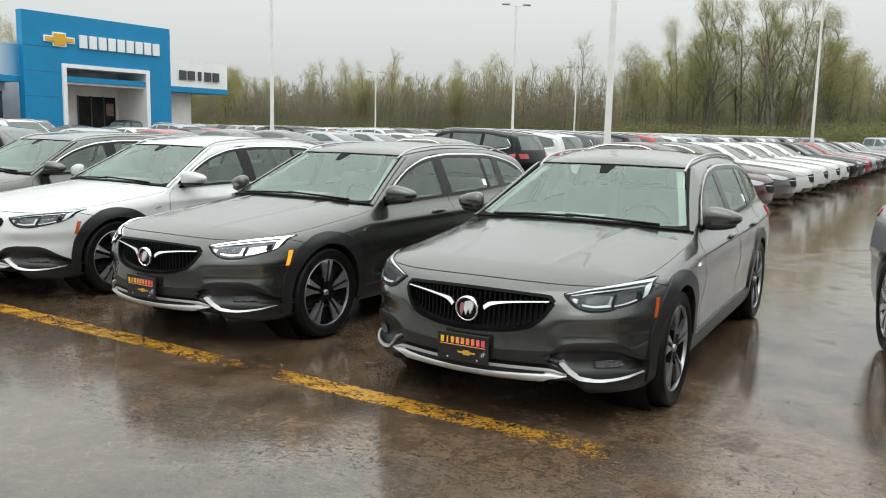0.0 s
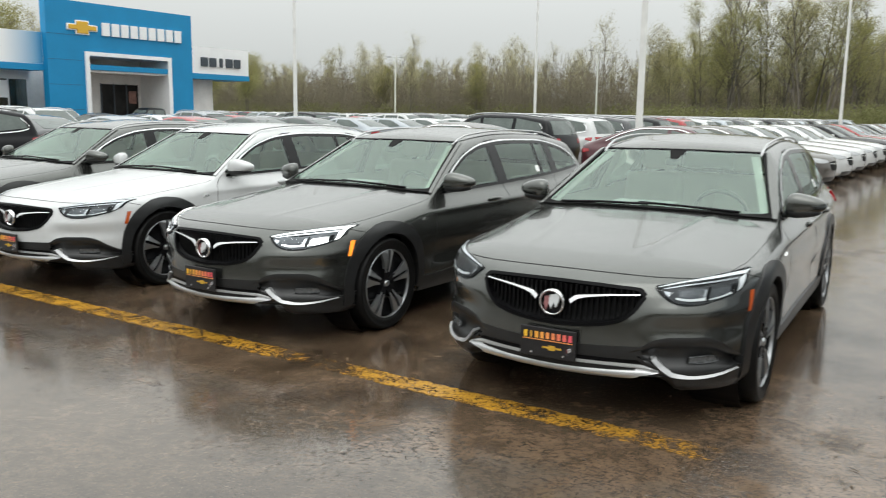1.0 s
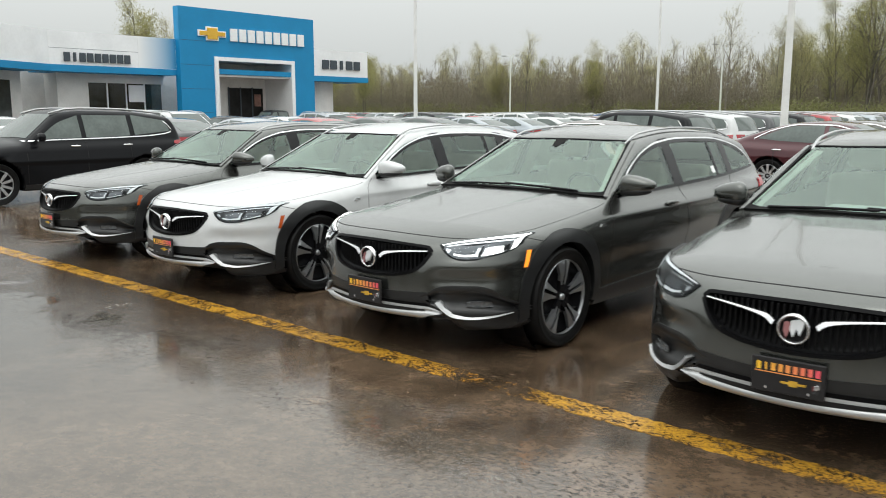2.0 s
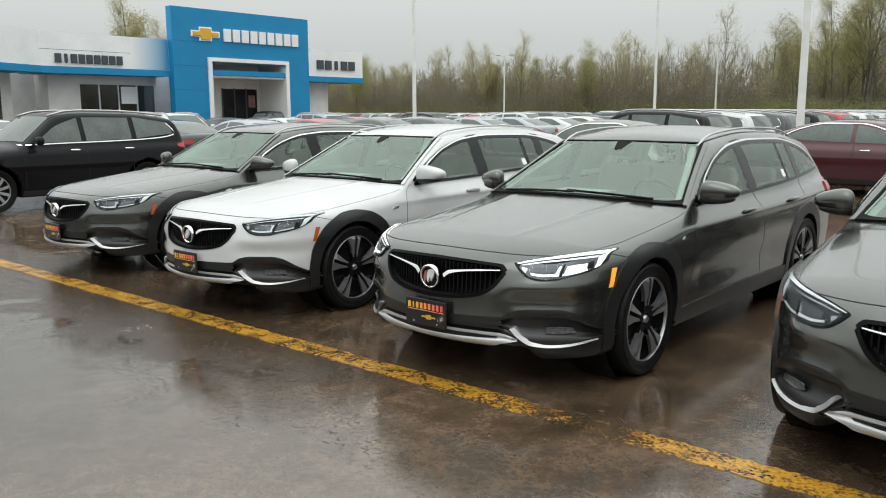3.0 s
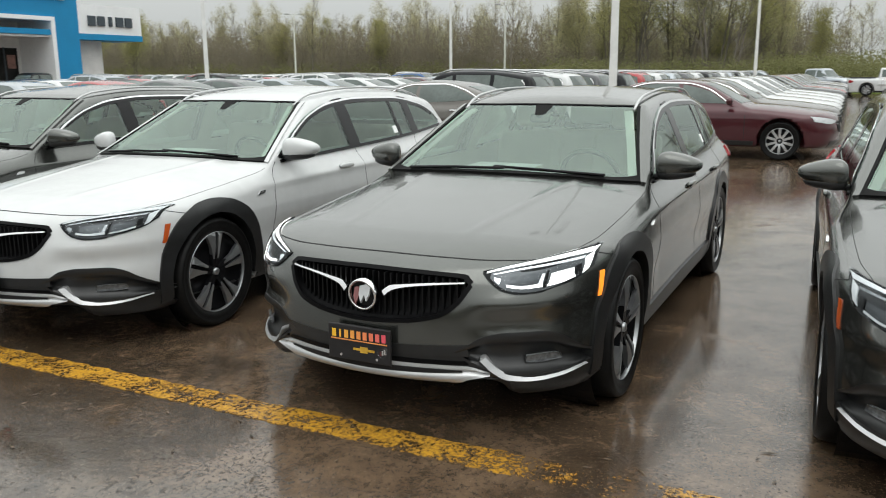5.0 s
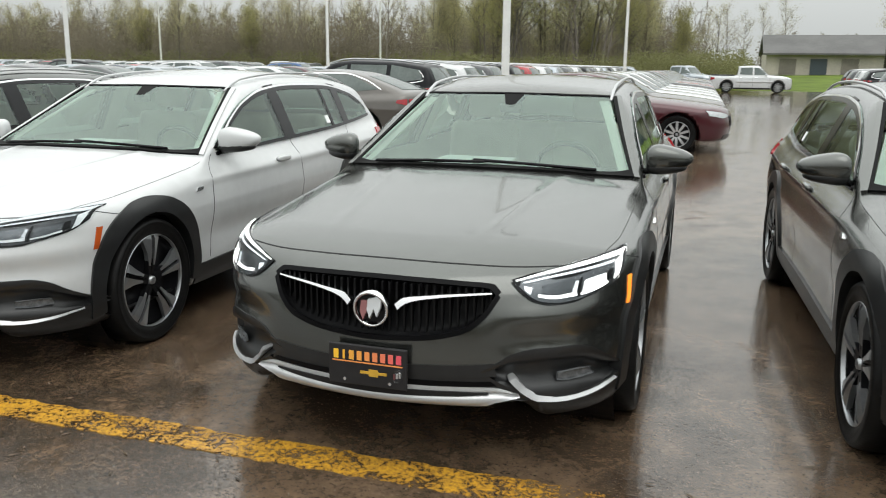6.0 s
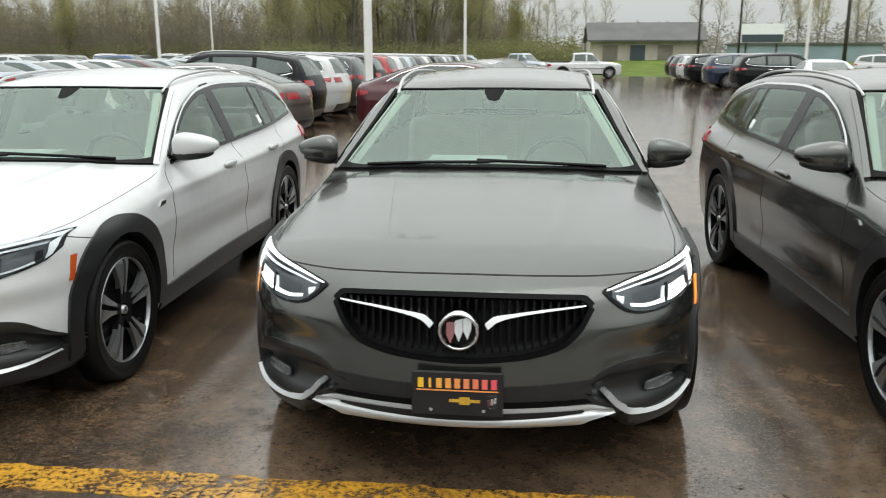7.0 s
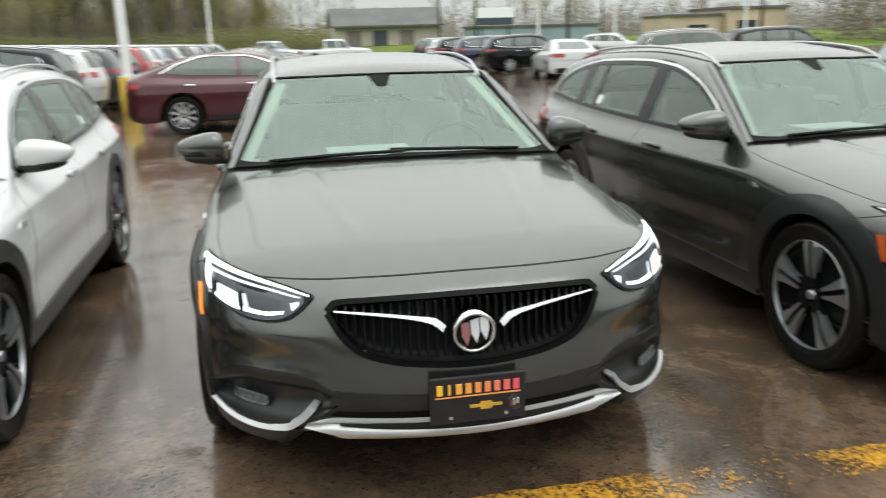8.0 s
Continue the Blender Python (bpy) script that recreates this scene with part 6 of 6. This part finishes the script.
for x, s in ((-21.0, 0.9), (-19.0, 1.0), (-17.2, 1.08), (-15.5, 1.05), (-13.8, 1.1), (-12.2, 1.1), (-10.6, 1.05), (-9.0, 0.95), (-7.4, 0.9), (-18.0, 1.0), (-11.2, 1.0), (-5.6, 0.75)):
    plant(rng.choice((0, 0, 1)), x, 80 + rng.uniform(-2, 4), s)
tall_of = (15.5, 14.5, 12, 9.5, 11, 10)
for i in range(150):
    x = -135 + 131 * (i + rng.random()) / 150
    y = (91 if x < -24 else 82) + 20 * rng.random()
    k = rng.choice((1, 2, 2, 2, 4, 4, 4, 5, 3) if -100 < x < -26 else (0, 0, 1, 2, 3, 3, 4, 5))
    plant(k, x, y, rng.uniform(8.2, 11.4) * (0.85 + 0.15 * y / 95) / tall_of[k])
for x, y, k, s in ((-100, 66, 3, 1.15), (-92, 62, 3, 1.1), (-86, 66, 0, 0.8), (-82, 70, 3, 1.0), (-96, 72, 5, 1.1), (-78, 73, 3, 0.9), (-26, 78, 5, 0.95), (-24, 80, 5, 0.9), (-31, 79, 2, 0.95), (-57, 80, 2, 1.0),
                   (-80, 42.2, 0, 0.95), (-80, 43.4, 3, 1.2), (-80, 45.6, 1, 0.85), (-80, 29, 4, 0.95), (-2, 80, 3, 0.75), (0, 82, 2, 0.6), (2.5, 92, 2, 0.75), (4.0, 94, 4, 0.8), (1.4, 96, 4, 0.85), (8, 135, 2, 0.9), (12.5, 150, 2, 1.1), (27, 140, 2, 1.15), (31, 150, 2, 1.2), (36, 150, 4, 1.2), (44, 160, 2, 1.3),
                   (52, 160, 2, 1.3), (60, 165, 1, 1.1), (70, 160, 2, 1.3), (80, 150, 1, 1.1), (90, 150, 2, 1.2), (39, 130, 1, 0.9), (100, 140, 1, 1.2), (48, 150, 1, 1.0), (56, 150, 4, 1.3), (64, 150, 2, 1.2), (74, 150, 4, 1.2)):
    plant(k, x, y, s, 0.0 if y < 100 else 1.0)
for t in kinds:
    for o in (*t.children_recursive, t):
        bpy.data.objects.remove(o)


def brush(name, label, seed, n, box_, tall, size, material, upright):
    """Undergrowth: a great many small leaf or twig scraps over a strip of ground."""
    r = np.random.default_rng(seed)
    x0, x1, y0, y1 = box_
    cx, cy = r.uniform(x0, x1, n // 60), r.uniform(y0, y1, n // 60)
    ch = tall * r.uniform(0.45, 1.0, n // 60)
    k = r.integers(0, len(cx), n)
    ang, rad = r.uniform(0, 6.28, n), np.sqrt(r.uniform(0, 1, n))
    h = r.uniform(0, 1, n)
    wide = 1.6 * np.sqrt(np.clip(1 - h**2, 0.05, 1))
    c = np.stack([cx[k] + wide * rad * np.cos(ang), cy[k] + wide * rad * np.sin(ang), ch[k] * h - 0.1], 1)
    u = r.normal(0, 1, (n, 3))
    u[:, 2] *= upright
    u /= np.linalg.norm(u, axis=1, keepdims=True)
    w = np.cross(u, r.normal(0, 1, (n, 3)))
    w /= np.linalg.norm(w, axis=1, keepdims=True)
    s = size * r.uniform(0.5, 1.4, (n, 1))
    thin = 0.6 if upright < 2 else 0.03
    v = np.stack([c + u * s, c + w * s * thin, c - u * s, c - w * s * thin], 1).reshape(-1, 3)
    f = np.arange(4 * n).reshape(-1, 4)
    return tagged(link(name, v, f, material, None, "", False), label, "undergrowth", "", "stuff")


brush("undergrowth", "green bushes along the edge of the wood", 1, 70000, (-140, -24, 87, 92), 3.4, 0.105, BRUSH_GREEN, 1.0)
brush("undergrowth", "green bushes before the tall trees", 9, 40000, (-26, 3, 71, 77), 3.2, 0.085, BRUSH_GREEN, 1.0)
brush("undergrowth", "brown twiggy thicket under the trees", 2, 90000, (-145, 0, 88, 108), 7.5, 0.10, BRUSH_BROWN, 1.0)
brush("bare_thicket", "bare upright twigs inside the wood", 3, 120000, (-145, 0, 88, 110), 9.5, 0.7, BRUSH_BROWN, 6.0)
brush("undergrowth", "green bushes beside the field", 4, 26000, (-6, 4.2, 74, 84), 3.6, 0.09, BRUSH_GREEN, 1.0)
brush("far_wood", "far grey-brown wood", 5, 60000, (10, 160, 170, 200), 9.0, 0.26, BRUSH_HAZED, 1.0)
brush("hedge_wood", "wood behind the thicket", 6, 95000, (-150, -2, 106, 116), 8.6, 0.2, BRUSH_BROWN, 1.5)
# added out of view behind the camera, to darken reflections near the horizon
brush("far_wood", "wood on the far side of the road", 7, 16000, (-110, 110, -62, -48), 11.0, 0.8, BRUSH_BROWN, 1.0)
# only the far end is in view; the rest is added to darken reflections
brush("far_wood", "wood beyond the end of the lot", 8, 26000, (64, 76, -50, 96), 9.0, 0.26, BRUSH_BROWN, 1.0)

# ---- barn across the field ----
ROOF_GREY = mat("weathered_roof", (0.11, 0.108, 0.105), 0.8, spots=0.15, size=0.4, bump=0.3, bump_size=2)
TAN = mat("tan_siding", (0.44, 0.40, 0.35), 0.8, spots=0.15, size=0.4)
BARN_DOOR = mat("faded_barn_door", (0.20, 0.18, 0.155), 0.8, spots=0.2, size=0.6)
barn = empty("barn", "long tan barn with a low grey roof", "barn")
z0 = 0.9
part("wall", boxes(((16.2, 131, z0 + 1.4), (16.2, 11, 3.0))), TAN, barn)
bm = bmesh.new()
prof = ((-6.5, 0.0), (0, 2.7), (6.5, 0.0), (6.5, -0.25), (0, 2.45), (-6.5, -0.25))
a = [bm.verts.new((7.6, 131 + y, z0 + 2.95 + z)) for y, z in prof]
b = [bm.verts.new((24.8, 131 + y, z0 + 2.95 + z)) for y, z in prof]
bm.faces.new(a), bm.faces.new(b)
for i in range(6):
    bm.faces.new((a[i], a[(i + 1) % 6], b[(i + 1) % 6], b[i]))
part("roof", bm, ROOF_GREY, barn, "dark grey roof")
g = bmesh.new()
for x in (8.12, 24.28):
    g.faces.new([g.verts.new(p) for p in ((x, 125.5, z0 + 2.9), (x, 136.5, z0 + 2.9), (x, 131, z0 + 5.35))])
part("gable", g, ROOF_GREY, barn, "dark gable end")
for x in (11, 15, 19):
    part("barn_door", boxes(((x, 125.46, z0 + 1.1), (2.2, 0.1, 2.2))), SIGN_DARK if x == 15 else BARN_DOOR, barn)
# ---- low tan building, poles and a billboard beyond the aisle ----
far_shop = empty("low_building", "low tan building far across the road", "building")
OCHRE = mat("ochre_siding", (0.50, 0.41, 0.30), 0.8, spots=0.12, size=0.3)
part("wall", boxes(((61, 104, 2.1), (8.4, 10, 4.6))), OCHRE, far_shop)
part("wall", boxes(((53.2, 104.6, 1.7), (7.2, 9, 3.8))), OCHRE, far_shop)
part("roof", boxes(((61, 104, 4.5), (8.9, 10.6, 0.3))), ROOF_GREY, far_shop)
part("roof", boxes(((53.1, 104.6, 3.72), (7.4, 9.6, 0.25))), ROOF_GREY, far_shop)
part("window", boxes(((59.5, 98.95, 2.2), (2.6, 0.12, 1.4))), SHOW_GLASS, far_shop)
part("window", boxes(((53.2, 100.05, 1.8), (2.6, 0.12, 1.4))), SHOW_GLASS, far_shop)
blue = empty("blue_building", "long pale blue shed far behind the road", "building")
part("wall", boxes(((36, 118, 1.7), (18, 8, 2.6))), mat("pale_blue_siding", (0.26, 0.34, 0.37), 0.7, spots=0.1, size=0.4), blue)
part("roof", boxes(((36, 118, 3.1), (18.6, 8.6, 0.25))), ROOF_GREY, blue)
WOOD_POLE = mat("dark_pole_wood", (0.05, 0.042, 0.036), 0.9, spots=0.25, size=3)
for x, y, tall, stout in ((34.5, 97, 11.5, 0.24), (17.2, 90, 10.5, 0.15), (21.8, 92, 10.5, 0.15), (43.8, 70, 11, 0.17), (48, 120, 10.5, 0.17)):
    p = empty("utility_pole", "dark wooden utility pole", "utility pole", "utility poles along the road")
    part("pole", tube([(0, 0, -0.2), (0.02, 0, tall / 2), (0, 0, tall)], lambda t, stout=stout: stout - 0.06 * t, 10), WOOD_POLE, p, smooth=True)
    part("cross_arm", boxes(((0, 0, tall - 0.8), (2.2, 0.1, 0.12))), WOOD_POLE, p)
    p.matrix_basis = pose(x, y, 0, 0, 0, 20)
board = empty("billboard", "billboard with plain dark and pale bands on posts", "billboard")
part("panel", boxes(((27.2, 104, 4.2), (5.0, 0.2, 2.2))), SIGN_WHITE, board)
part("band", boxes(((27.2, 103.88, 3.6), (4.8, 0.06, 0.9))), SIGN_DARK, board)
for x in (25.4, 29.0):
    part("post", boxes(((x, 104.2, 1.6), (0.2, 0.2, 3.4))), WOOD_POLE, board)

# ---- twigs and leaf scraps washed over the asphalt ----
rng = random.Random(77)
bits = bmesh.new()
for k in range(230):
    if k % 3 == 0:
        cx, cy = rng.gauss(4.9, 0.7), rng.gauss(0.4, 1.3)
    elif k % 3 == 1:
        cx, cy = rng.gauss(-1.4, 1.3), rng.gauss(-0.15, 0.3)
    else:
        cx, cy = rng.uniform(-6, 5), rng.gauss(0.1, 0.7)
    a, ln, w = rng.uniform(0, 3.14), rng.uniform(0.006, 0.026) * (2.0 if k % 7 == 0 else 1.0), rng.uniform(0.003, 0.007)
    u, v = Vector((math.cos(a), math.sin(a), 0)), Vector((-math.sin(a), math.cos(a), 0))
    c = Vector((cx, cy, 0.0045))
    low = [bits.verts.new(c + p) for p in (u * ln, v * w, -u * ln * 0.8, -v * w)]
    top = bits.verts.new(c + Vector((0, 0, 0.004)))
    for i in range(4):
        bits.faces.new((low[i], low[(i + 1) % 4], top))
tagged(part("ground_litter", bits, mat("wet_litter", (0.03, 0.02, 0.012), 0.5, spots=0.6, size=3, shade=(0.12, 0.08, 0.04))), "small dark twigs and leaf scraps on wet asphalt", "litter", "", "stuff")
